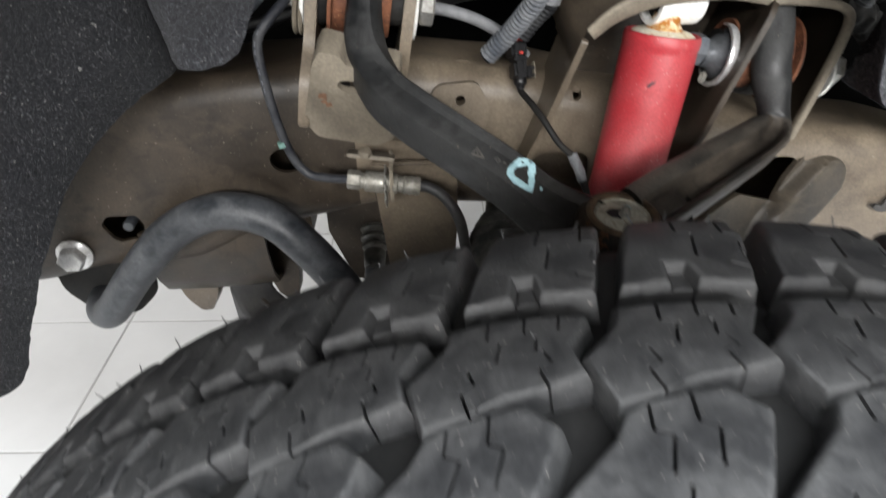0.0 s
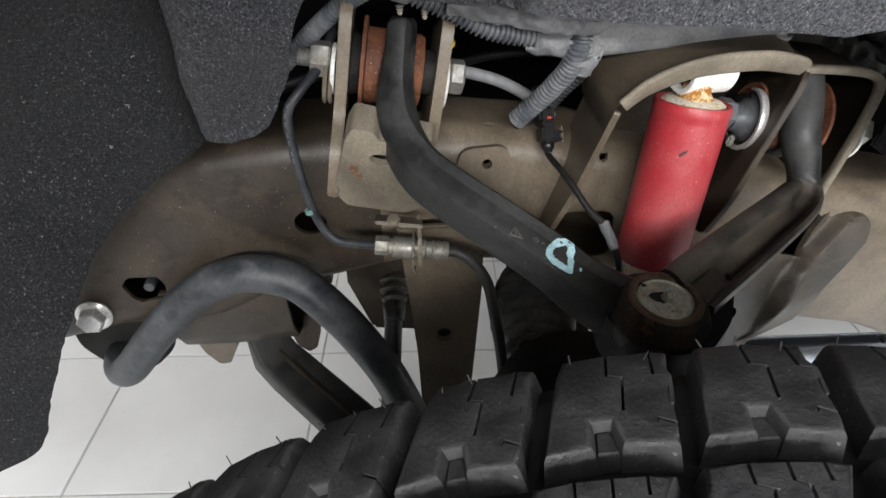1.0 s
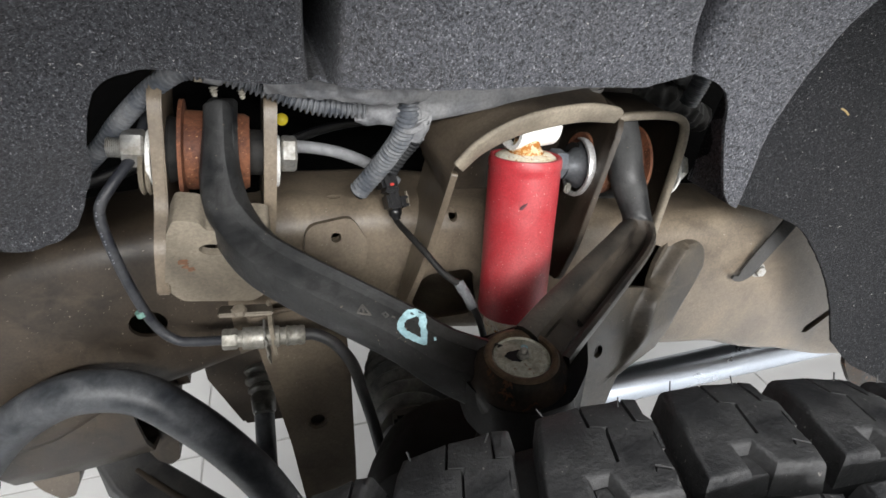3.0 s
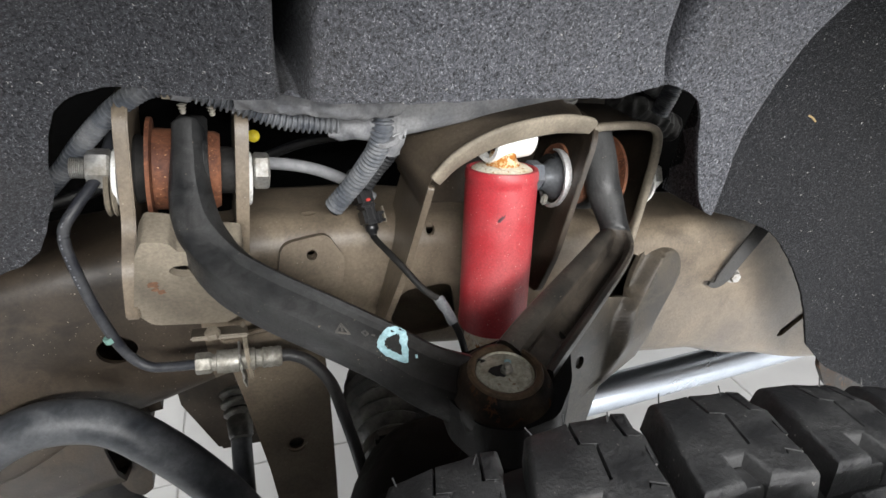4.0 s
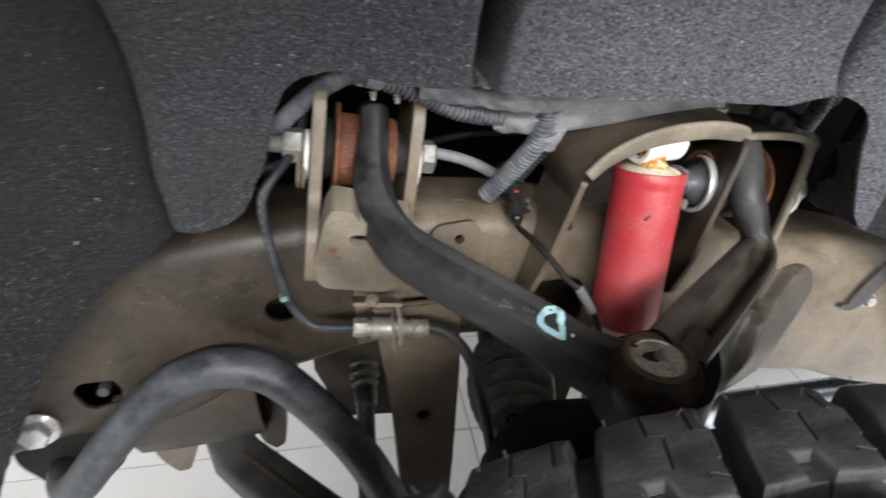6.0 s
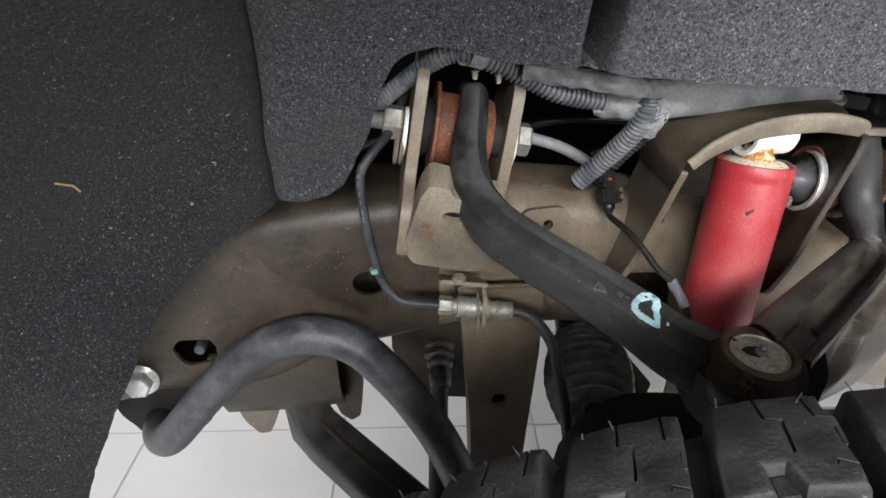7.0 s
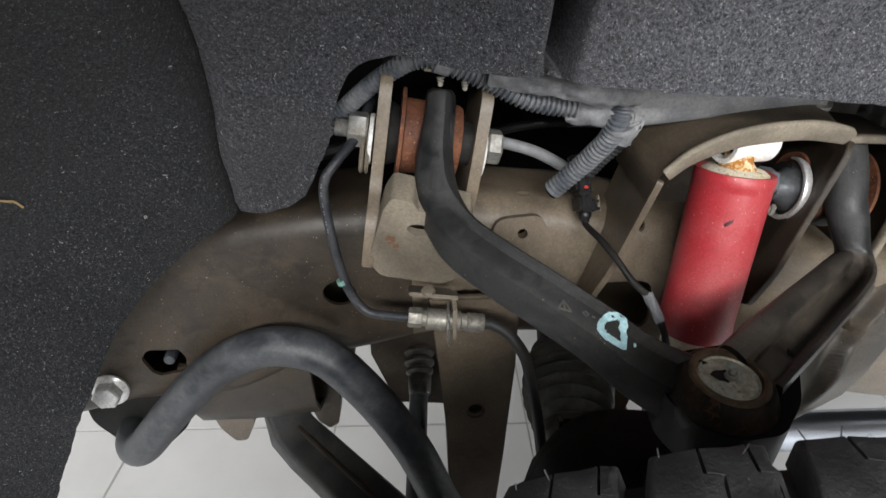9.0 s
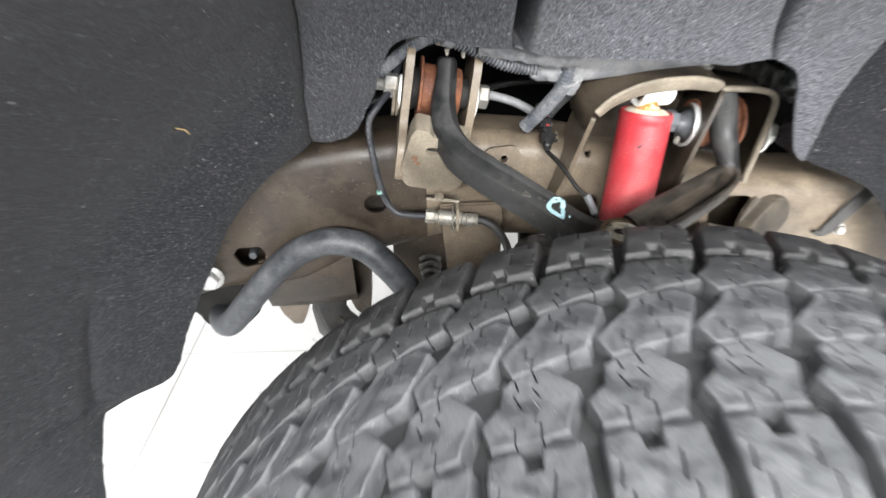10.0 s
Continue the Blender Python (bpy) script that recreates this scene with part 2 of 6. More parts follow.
# one felt in lit and shaded copies, each section's light in its tone
FELT = felt_material("dusty_felt_lit", 1.95)
FELT_MID = felt_material("felt_half_lit", 0.95)
FELT_FRONT = felt_material("felt_shaded", 0.4)
FELT_DARK = felt_material("felt_deep_shaded", 0.28)
# darker copy of the dusty paint, with shade included in its colour
FRAME = worn("shaded_dusty_paint", (0.0160, 0.0118, 0.0080), (0.056, 0.042, 0.0285), 0.55, 0.36, scale=9, relief=0.0005, grime=0.6, rough_dirt=0.6, specks=(0.36, 0.32, 0.26), speck_at=0.76)
FRAME_PALE = worn("pale_dusty_paint", (0.12, 0.102, 0.077), (0.27, 0.234, 0.180), 0.6, 0.5, scale=14, rust=(0.16, 0.055, 0.022), rust_at=0.735)
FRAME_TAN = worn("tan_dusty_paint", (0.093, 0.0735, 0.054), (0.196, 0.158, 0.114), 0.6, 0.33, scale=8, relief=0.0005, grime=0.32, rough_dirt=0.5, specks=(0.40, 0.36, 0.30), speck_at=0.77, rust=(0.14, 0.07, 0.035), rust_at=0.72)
GUSSET = worn("road_greyed_paint", (0.034, 0.029, 0.0235), (0.105, 0.086, 0.062), 0.55, 0.40, scale=16, relief=0.0005, grime=0.45, rough_dirt=0.6, specks=(0.36, 0.33, 0.28), speck_at=0.77, rust=(0.10, 0.055, 0.03), rust_at=0.70)
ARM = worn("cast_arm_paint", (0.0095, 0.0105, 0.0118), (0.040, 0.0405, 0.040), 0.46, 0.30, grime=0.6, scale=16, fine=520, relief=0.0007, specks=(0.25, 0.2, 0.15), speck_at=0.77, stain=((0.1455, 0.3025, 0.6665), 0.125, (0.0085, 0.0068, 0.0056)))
ARM_DUSTY = worn("dust_browned_arm", (0.018, 0.0155, 0.013), (0.060, 0.047, 0.034), 0.60, 0.42, scale=20, fine=520, relief=0.0007, grime=0.5, rust=(0.10, 0.045, 0.02), rust_at=0.70)
ARM_REAR = worn("browned_arm_rims", (0.017, 0.0168, 0.0165), (0.060, 0.052, 0.043), 0.58, 0.34, scale=22, fine=520, relief=0.0008, grime=0.5, rough_dirt=0.55, specks=(0.30, 0.25, 0.19), speck_at=0.76)
ARM_CORNER = worn("rust_stained_arm", (0.011, 0.0098, 0.009), (0.046, 0.033, 0.023), 0.42, 0.36, scale=34, rough_dirt=0.6, rust=(0.085, 0.038, 0.018), rust_at=0.57)
ARM_CORNER.node_tree.nodes["Principled BSDF"].inputs["Specular IOR Level"].default_value = 0.12
RUST = worn("rusty_steel", (0.10, 0.034, 0.017), (0.22, 0.085, 0.040), 0.5, 0.66, 0.1, grime=0.7, scale=40, fine=600, relief=0.0014, specks=(0.42, 0.22, 0.11), speck_at=0.70)
ZINC = worn("zinc_plated_steel", (0.44, 0.44, 0.43), (0.32, 0.30, 0.26), 0.45, 0.38, 0.75, scale=60, relief=0.0002)
WHITE = worn("white_paint", (0.86, 0.86, 0.83), (0.76, 0.75, 0.70), 0.3, 0.35, scale=40, relief=0.0002)
CREAM = worn("cream_paint_over_rust", (0.82, 0.78, 0.66), (0.68, 0.56, 0.34), 0.4, 0.5, scale=80, rust=(0.42, 0.17, 0.02), rust_at=0.56)
CREAM_RUSTY = worn("rust_streaked_cream", (0.80, 0.74, 0.60), (0.60, 0.46, 0.22), 0.5, 0.5, scale=70, rust=(0.36, 0.13, 0.015), rust_at=0.47)
RED = worn("red_plastic", (0.44, 0.034, 0.044), (0.49, 0.095, 0.100), 0.45, 0.40, scale=22, fine=600, relief=0.0002, specks=(0.66, 0.36, 0.32), speck_at=0.735, rough_dirt=0.55)
BAR = worn("sway_bar_coating", (0.022, 0.026, 0.032), (0.090, 0.095, 0.103), 0.46, 0.38, scale=34, fine=260, grime=0.3, relief=0.0003, rough_dirt=0.62)
RUBBER = worn("black_rubber", (0.010, 0.010, 0.010), (0.028, 0.0265, 0.024), 0.45, 0.6, scale=40, relief=0.0004)
RUBBER.node_tree.nodes["Principled BSDF"].inputs["Specular IOR Level"].default_value = 0.28
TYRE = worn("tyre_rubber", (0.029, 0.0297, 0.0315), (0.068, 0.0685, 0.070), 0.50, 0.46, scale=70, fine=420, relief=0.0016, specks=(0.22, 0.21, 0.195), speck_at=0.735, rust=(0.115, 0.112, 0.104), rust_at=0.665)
# blacker rubber whose colour also holds the shade of the grooves
GROOVE = worn("shaded_groove_rubber", (0.008, 0.008, 0.008), (0.020, 0.0195, 0.019), 0.4, 0.8, scale=30)
CONDUIT = worn("grey_conduit", (0.082, 0.091, 0.106), (0.215, 0.221, 0.228), 0.45, 0.34, scale=45, relief=0.0003)
CONDUIT_DARK = worn("black_conduit", (0.014, 0.015, 0.017), (0.040, 0.041, 0.042), 0.45, 0.36, scale=45, relief=0.0003)
TAPE = worn("grey_tape", (0.15, 0.155, 0.168), (0.27, 0.272, 0.275), 0.5, 0.38, scale=35, relief=0.0008)
BLACK = plain("black_plastic", (0.009, 0.009, 0.010), 0.34)
STRAP = worn("dusty_black_strap", (0.026, 0.026, 0.027), (0.06, 0.058, 0.054), 0.45, 0.5, scale=40)
STRAW = plain("dry_straw", (0.42, 0.30, 0.14), 0.7)
# flat near-black that stands in for shade in the bay and recesses
DARK = plain("painted_shade_black", (0.003, 0.003, 0.003), 1.0)
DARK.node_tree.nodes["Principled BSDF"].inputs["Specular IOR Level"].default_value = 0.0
PIPE = plain("grey_metal_pipe", (0.24, 0.245, 0.255), 0.6, 0.0)
CAM_GREY = worn("dull_blue_grey_steel", (0.055, 0.062, 0.072), (0.12, 0.125, 0.13), 0.45, 0.34, 0.3, scale=50, relief=0.0003)
NUT = worn("blue_grey_steel", (0.15, 0.17, 0.20), (0.22, 0.225, 0.23), 0.45, 0.36, 0.4, scale=60, relief=0.0002)
BLUE = worn("pale_blue_paint_marker", (0.30, 0.49, 0.54), (0.37, 0.56, 0.60), 0.5, 0.5, scale=200, relief=0.0003, rust=(0.10, 0.12, 0.12), rust_at=0.66)
YELLOW = plain("yellow_plastic", (0.75, 0.60, 0.03), 0.5)
ORANGE = plain("red_lock_tab", (0.45, 0.03, 0.02), 0.5)
STEEL_ROD = worn("bare_torsion_bar", (0.46, 0.50, 0.56), (0.38, 0.41, 0.46), 0.4, 0.26, 1.0, scale=6, fine=900, relief=0.0, rough_dirt=0.34)
BRASS = worn("dull_yellow_zinc", (0.36, 0.35, 0.315), (0.25, 0.235, 0.20), 0.5, 0.42, 0.7, scale=90, relief=0.0002)
# near-black for knuckle and corner web: the tyre's shade put into the colour
SHADED_BLACK = worn("shaded_black_iron", (0.004, 0.0038, 0.0036), (0.011, 0.0090, 0.0075), 0.4, 0.55, scale=26)
SHADED_BLACK.node_tree.nodes["Principled BSDF"].inputs["Specular IOR Level"].default_value = 0.18
CHIP = worn("rusted_chip", (0.11, 0.052, 0.026), (0.20, 0.11, 0.065), 0.5, 0.7, scale=160, relief=0.0005)
WALL_PAINT = plain("white_wall_paint", (0.80, 0.80, 0.79), 0.8)
BOOT = worn("dusty_boot_rubber", (0.040, 0.040, 0.037), (0.16, 0.152, 0.130), 0.45, 0.32, rough_dirt=0.5, scale=50, relief=0.0004)
BRIGHT = worn("bright_steel", (0.80, 0.80, 0.80), (0.62, 0.61, 0.58), 0.35, 0.28, 0.6, scale=70, relief=0.0002)
GROUT = plain("grey_grout", (0.48, 0.47, 0.46), 0.9)


def tile_material():
    m, nt, b = material("glazed_floor_tile")
    info = nt.nodes.new("ShaderNodeObjectInfo")
    cloud = noise_node(nt, 5, 5, 0.6)
    col = mix(nt, ramp(nt, cloud, 0.3, 0.75), (0.65, 0.65, 0.65), (0.74, 0.74, 0.74))
    col = mix(nt, ramp(nt, info.outputs["Random"], 0.0, 1.0, (0, 0, 0), (0.25, 0.25, 0.25)), col, (0.60, 0.60, 0.61))
    col = mix(nt, ramp(nt, noise_node(nt, 60, 3, 0.6), 0.7, 0.8, (0, 0, 0), (0.5, 0.5, 0.5)), col, (0.62, 0.61, 0.59))
    nt.links.new(col, b.inputs["Base Color"])
    b.inputs["Roughness"].default_value = 0.32
    bump(nt, b, noise_node(nt, 25, 3, 0.6), 0.05, 0.001)
    return m


TILE = tile_material()


# ---- the room ----
def room_panel(name, size, at, label, mat):
    bm = bmesh.new()
    block(bm, size, Matrix.Translation(at), 0)
    tagged(part(name, bm, mat), label, name.split("_")[0], kind="structure")


room_panel("wall_north", (12, 0.12, 3.5), (0, 6.06, 1.69), "plain white painted workshop wall", WALL_PAINT)
room_panel("wall_south", (12, 0.12, 0.8), (0, -6.06, 3.05), "plain white wall above the open side of the room", WALL_PAINT)
room_panel("wall_east", (0.12, 12, 3.5), (6.06, 0, 1.69), "plain white painted workshop wall", WALL_PAINT)
room_panel("wall_west", (0.12, 12, 3.5), (-6.06, 0, 1.69), "plain white painted workshop wall", WALL_PAINT)
room_panel("ceiling", (12.3, 12.3, 0.12), (0, 0, 3.5), "plain white workshop ceiling", WALL_PAINT)

bm = bmesh.new()
block(bm, (12, 12, 0.1), Matrix.Translation((0, 0, FLOOR - 0.0525)), 0)
floor = tagged(part("floor", bm, GROUT), "glossy pale grey tiled workshop floor with thin grey joints", "floor", kind="structure")

# ---- chassis rail ----
RAIL = [(-0.75, 0.55, 0.36), (-0.46, 0.60, 0.44), (-0.36, 0.635, 0.466), (-0.28, 0.660, 0.487), (-0.2, 0.678, 0.492), (-0.1, 0.690, 0.535), (0.0, 0.694, 0.556), (0.1, 0.685, 0.55), (0.2, 0.668, 0.53), (0.3, 0.646, 0.49), (0.38, 0.626, 0.464), (0.46, 0.622, 0.450), (0.56, 0.600, 0.414), (0.68, 0.57, 0.375), (0.9, 0.46, 0.30), (1.4, 0.42, 0.26)]
rail = thing("chassis_rail", (0.1, 0.54, 0.5), "brown dusty steel chassis rail with welded brackets", "chassis rail")


def rail_section(x):
    """Top and bottom of the rail at x."""
    for (x0, t0, b0), (x1, t1, b1) in zip(RAIL, RAIL[1:]):
        if x <= x1:
            f = (x - x0) / (x1 - x0)
            f = f * f * (3 - 2 * f) * 0.5 + f * 0.5
            return t0 + (t1 - t0) * f, b0 + (b1 - b0) * f
    return RAIL[-1][1:]


def rail_body(first, last):
    """A hollow box rail: rounded edges, slightly bowed outer face, walls 4 mm thick."""
    bm = bmesh.new()
    skins = []
    for inset in (0.0, 0.004):
        rings = []
        for i in range(first, last + 1):
            x = -0.75 + 2.15 * i / 107
            top, bot = rail_section(x)
            ring = []
            for a, b in rounded(0.105 - 2 * inset, top - bot - 2 * inset, 0.026 - inset, 4):
                y = 0.541 + a
                if a < -0.03:
                    y += 0.0008 * math.sin(x * 17 + b * 20) + 0.010 * max(0.0, (-0.22 - x)) / 0.2
                ring.append(bm.verts.new((x, y, (top + bot) / 2 + b)))
            rings.append(ring)
        n = len(rings[0])
        for r0, r1 in zip(rings, rings[1:]):
            for j in range(n):
                q = (r0[j], r0[(j + 1) % n], r1[(j + 1) % n], r1[j])
                bm.faces.new(q[::-1] if inset else q)
        skins.append(rings)
    for k, flip in ((0, True), (-1, False)):
        a, b = skins[0][k], skins[1][k]
        for j in range(n):
            q = (a[j], a[(j + 1) % n], b[(j + 1) % n], b[j])
            bm.faces.new(q if flip else q[::-1])
    return bm


oval = lambda a, b, n=20: [(a * math.cos(2 * math.pi * i / n), b * math.sin(2 * math.pi * i / n)) for i in range(n)]


def punched(ob, openings):
    """Cuts openings (outline, place, ex, ey) through the sheet of a mesh object."""
    bm = bmesh.new()
    for outline, at, ex, ey in openings:
        plate(bm, outline, Vector(at) - Vector(ex).cross(Vector(ey)).normalized() * 0.011, ex, ey, 0.022, bevel=0)
    bmesh.ops.recalc_face_normals(bm, faces=bm.faces)
    me = bpy.data.meshes.new("cutter")
    bm.to_mesh(me)
    bm.free()
    tool = new("cutter", me)
    mod = ob.modifiers.new("openings", "BOOLEAN")
    mod.operation, mod.solver, mod.object = "DIFFERENCE", "EXACT", tool
    tool.matrix_world = ob.matrix_world.copy()
    got = bpy.data.meshes.new_from_object(ob.evaluated_get(bpy.context.evaluated_depsgraph_get()))
    ob.modifiers.clear()
    ob.data = got
    got.shade_smooth()
    got.set_sharp_from_angle(angle=radians(42))
    bpy.data.objects.remove(tool)


FLAT = ((1, 0, 0), (0, 0, 1))
# the front length takes the darker copy, so its shade is in the paint
rail_tube = part("rail", rail_body(0, 36), FRAME, rail, "brown dirt-stained front length of the rail, toned down for shade", 60)
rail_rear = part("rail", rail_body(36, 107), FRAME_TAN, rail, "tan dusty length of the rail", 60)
punched(rail_tube, [
    (oval(0.0142, 0.0120, 28), (-0.088, 0.4885, 0.610), *FLAT),
    (smooth_outline([(-0.020, 0.004), (-0.012, 0.014), (0.016, 0.015), (0.021, 0.006), (0.019, -0.009), (-0.006, -0.015), (-0.013, -0.011)]), (-0.250, 0.490, 0.541), *FLAT),
])
punched(rail_rear, [
    (oval(0.0040, 0.0050, 16), (0.165, 0.4885, 0.664), *FLAT),
    (oval(0.0042, 0.0042, 14), (0.064, 0.4885, 0.664), *FLAT),
    (smooth_outline([(-0.020, -0.017), (-0.012, -0.018), (0.018, 0.004), (0.024, 0.013), (0.014, 0.013), (-0.018, -0.008)]), (0.628, 0.4885, 0.456), *FLAT),
    (oval(0.0060, 0.0030, 16), (0.068, 0.512, 0.688), (1, 0, -0.1), (0, 0.9, 0.44)),
    # opening added behind the gusset's notch to make the notch dark
    (smooth_outline([(-0.034, -0.034), (-0.034, 0.034), (0.022, 0.034), (0.018, -0.034)]), (0.362, 0.4885, 0.568), *FLAT),
    (smooth_outline([(-0.028, 0.006), (-0.012, 0.020), (0.030, 0.020), (0.034, -0.030), (-0.024, -0.030)]), (0.152, 0.4885, 0.592), *FLAT),
])
for x in (-0.754, 1.404):
    bm = bmesh.new()
    block(bm, (0.006, 0.104, 0.2), Matrix.Translation((x, 0.541, sum(rail_section(x)) / 2)), 0.001)
    part("end_plate", bm, FRAME, rail, "steel plate closing the rail")
bm = bmesh.new()
lathe(bm, [(0.0052, -0.03), (0.0052, 0.006), (0.0042, 0.0075)], (-0.247, 0.500, 0.541), (0.1, -1, 0.1), 12)
part("stud", bm, BAR, rail, "grey stud end in the slot")

# raised pad on the rail
bm = bmesh.new()
pad = smooth_outline([(-0.024, 0.010), (0.012, 0.017), (0.026, -0.004), (0.024, -0.030), (-0.026, -0.028)])
plate(bm, pad, (0.064, 0.489, 0.664), (1, 0, -0.12), (0, 0.12, 1), 0.0065, [oval(0.0042, 0.0042, 14)], 0.0022)
part("rail_pad", bm, FRAME_TAN, rail, "raised pad with a small hole")

# flange bolt near the front of the rail
bm = bmesh.new()
lathe(bm, [(0.0165, 0), (0.0165, 0.002), (0.0125, 0.0045)], (-0.303, 0.489, 0.514), (0.06, -1, 0.05), 28)
hexagon(bm, (-0.303, 0.486, 0.514), (0.06, -1, 0.05), 0.0215, 0.011)
part("flange_bolt", bm, BRIGHT, rail, "large zinc flange bolt")
bm = bmesh.new()
lathe(bm, [(0.008, 0), (0.009, 0.003), (0.0, 0.005)], (-0.283, 0.490, 0.604), (-0.2, -1, 0.1), 12)
part("small_bolt", bm, ZINC, rail, "small pale bolt head")

# lower arm mount below the rail: a sheet skirt rolled under, with a curled ear at each end
def skirt():
    bm = bmesh.new()
    rows = []
    for i in range(25):
        f = i / 24
        x = -0.242 + 0.118 * f
        drop = 0.012 * math.sin(math.pi * f)
        prof = [(0.500, 0.535), (0.502, 0.500), (0.508, 0.472), (0.520, 0.452 - drop * 0.2), (0.545, 0.443 - drop * 0.3), (0.575, 0.443 - drop * 0.3)]
        rows.append([bm.verts.new((x, y, z + 0.05 * (x + 0.17))) for y, z in prof])
    for a, b in zip(rows, rows[1:]):
        for j in range(len(a) - 1):
            bm.faces.new((a[j], a[j + 1], b[j + 1], b[j]))
    bmesh.ops.recalc_face_normals(bm, faces=bm.faces)
    bmesh.ops.solidify(bm, geom=bm.faces[:], thickness=0.005)
    return bm


mount = part("lower_arm_mount", skirt(), FRAME, rail, "rolled sheet mount of the lower arm", 60)
for lobe, y, deep, mat in (
    ([(-0.244, 0.470), (-0.240, 0.444), (-0.232, 0.420), (-0.218, 0.403), (-0.206, 0.404), (-0.197, 0.424), (-0.190, 0.470)], 0.508, 0.030, FRAME_TAN),
    ([(-0.142, 0.470), (-0.138, 0.436), (-0.131, 0.417), (-0.120, 0.408), (-0.110, 0.414), (-0.107, 0.440), (-0.105, 0.496), (-0.124, 0.500)], 0.512, 0.026, FRAME),
):
    bm = bmesh.new()
    plate(bm, smooth_outline(lobe, 4), (0, y, 0), (1, 0, 0), (0, 0.12, 1), deep, bevel=0.004)
    part("mount_ear", bm, mat, mount, "rounded pivot ear")
bm = bmesh.new()
block(bm, (0.15, 0.10, 0.05), basis((-0.168, 0.620, 0.478), (1, 0, 0.05), (0, 1, 0)), 0.012)
part("crossmember", bm, FRAME, rail)

# tapered hanger plate below the rail, folded back along both edges
bm = bmesh.new()
strut = [(-0.044, 0.075), (0.030, 0.075), (0.031, 0.0), (0.026, -0.120), (0.022, -0.190), (-0.024, -0.190), (-0.029, -0.080), (-0.036, 0.0)]
plate(bm, strut, (0.031, 0.4705, 0.545), (1, 0, 0), (0, -0.04, 1), 0.007, [[(a - 0.003, b - 0.054) for a, b in oval(0.0066, 0.0066, 20)]], 0.0022)
hanger = part("hanger_plate", bm, FRAME_TAN, rail, "brown hanger plate with a round hole")
for edge in ([(-0.0415, 0.06), (-0.034, 0.0), (-0.0270, -0.080), (-0.0225, -0.19)], [(0.0285, 0.06), (0.029, 0.0), (0.0245, -0.120), (0.0205, -0.19)]):
    bm = bmesh.new()
    sweep(bm, [Vector((0.031 + a, 0.488 - 0.04 * b, 0.545 + b)) for a, b in edge], rounded(0.005, 0.040, 0.001, 1), Vector((0, -1, 0)))
    part("flange", bm, FRAME, hanger, "folded-back edge of the hanger")
# dark sheet added behind the hole so that it reads as shade
bm = bmesh.new()
plate(bm, [(-0.040, 0.07), (0.028, 0.07), (0.020, -0.19), (-0.022, -0.19)], (0.031, 0.512, 0.545), (1, 0, 0), (0, -0.04, 1), 0.004)
part("dark_backing", bm, FRAME, hanger, "added dark sheet that blackens the hanger's hole")
bm = bmesh.new()
plate(bm, [(-0.074, 0.475), (-0.049, 0.405), (0.060, 0.394), (0.060, 0.560), (-0.074, 0.560)], (0, 0.600, 0), (1, 0, 0), (0, 0, 1), 0.030, bevel=0.004)
part("crossmember_end", bm, FRAME, rail, "dark brown crossmember behind the tie rod")

# ---- upper arm pivot: bracket and bushes ----
PIV = Vector((0.988, 0.0, -0.154)).normalized()
UP = Vector((0.154, 0, 0.988)).normalized()
BL = Vector((-0.015, 0.482, 0.747))
BR = Vector((0.3055, 0.484, 0.6980))
BOLT = Vector((0.319, 0.477, 0.6960))
IN = Vector((0, 1, 0))


def cheek(bm, s, outline, holes=()):
    """A bracket side across the pivot; the outline is (inward, up) from the pivot."""
    plate(bm, outline, BL + PIV * s, IN, UP, 0.0085, holes, 0.0025)


bracket = part("arm_bracket", (lambda b: (cheek(b, -0.0345, smooth_outline([(-0.022, 0.049), (0.05, 0.052), (0.055, -0.07), (-0.018, -0.075), (-0.050, -0.090), (-0.046, -0.052), (-0.026, -0.03)], 4)), b)[1])(bmesh.new()), FRAME_TAN, rail, "pressed steel pivot bracket")
bm = bmesh.new()
cheek(bm, 0.0350, smooth_outline([(-0.020, 0.048), (0.05, 0.052), (0.055, -0.09), (-0.002, -0.095), (-0.018, -0.075), (-0.026, -0.02)], 4))
part("bracket_cheek", bm, FRAME_TAN, bracket)
bm = bmesh.new()
block(bm, (0.036, 0.075, 0.004), basis(BL + PIV * 0.010 + UP * 0.0530 + IN * 0.018, PIV, IN), 0.0015)
part("bracket_top", bm, FRAME_PALE, bracket, "pale dusty top flange")
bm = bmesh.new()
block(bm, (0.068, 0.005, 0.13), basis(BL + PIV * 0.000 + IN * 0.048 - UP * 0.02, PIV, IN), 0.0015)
part("bracket_back", bm, DARK, bracket, "bracket back painted black for the shade inside")

# pale pocket under the bracket: a dished cover with two ears
PO = Vector((-0.0185, 0.4275, 0.6855))
PX = Vector((1, 0, -0.20)).normalized()
PY = Vector((0.016, -0.026, 0.070))
PY = (PY - PX * PY.dot(PX)).normalized()
PZ = PX.cross(PY)
bm = bmesh.new()
cover = smooth_outline([(-0.031, 0.030), (-0.027, 0.042), (-0.013, 0.041), (-0.008, 0.034), (0.015, 0.033), (0.019, 0.035), (0.029, 0.034), (0.0335, 0.0), (0.034, -0.026), (0.022, -0.038), (-0.024, -0.038), (-0.035, -0.024)], 6)
plate(bm, cover, PO - PZ * 0.0060, PX, PY, 0.0060, [[(a - 0.0045, b + 0.0165) for a, b in oval(0.0085, 0.0052, 18)]], 0.0024)
plate(bm, cover, PO - PZ * 0.0260, PX, PY, 0.0205, [[(a * 0.86, b * 0.86) for a, b in cover]], 0.001)
part("bracket_pocket", bm, FRAME_PALE, rail, "pale pocket with an oval hole and rust spots", 60)
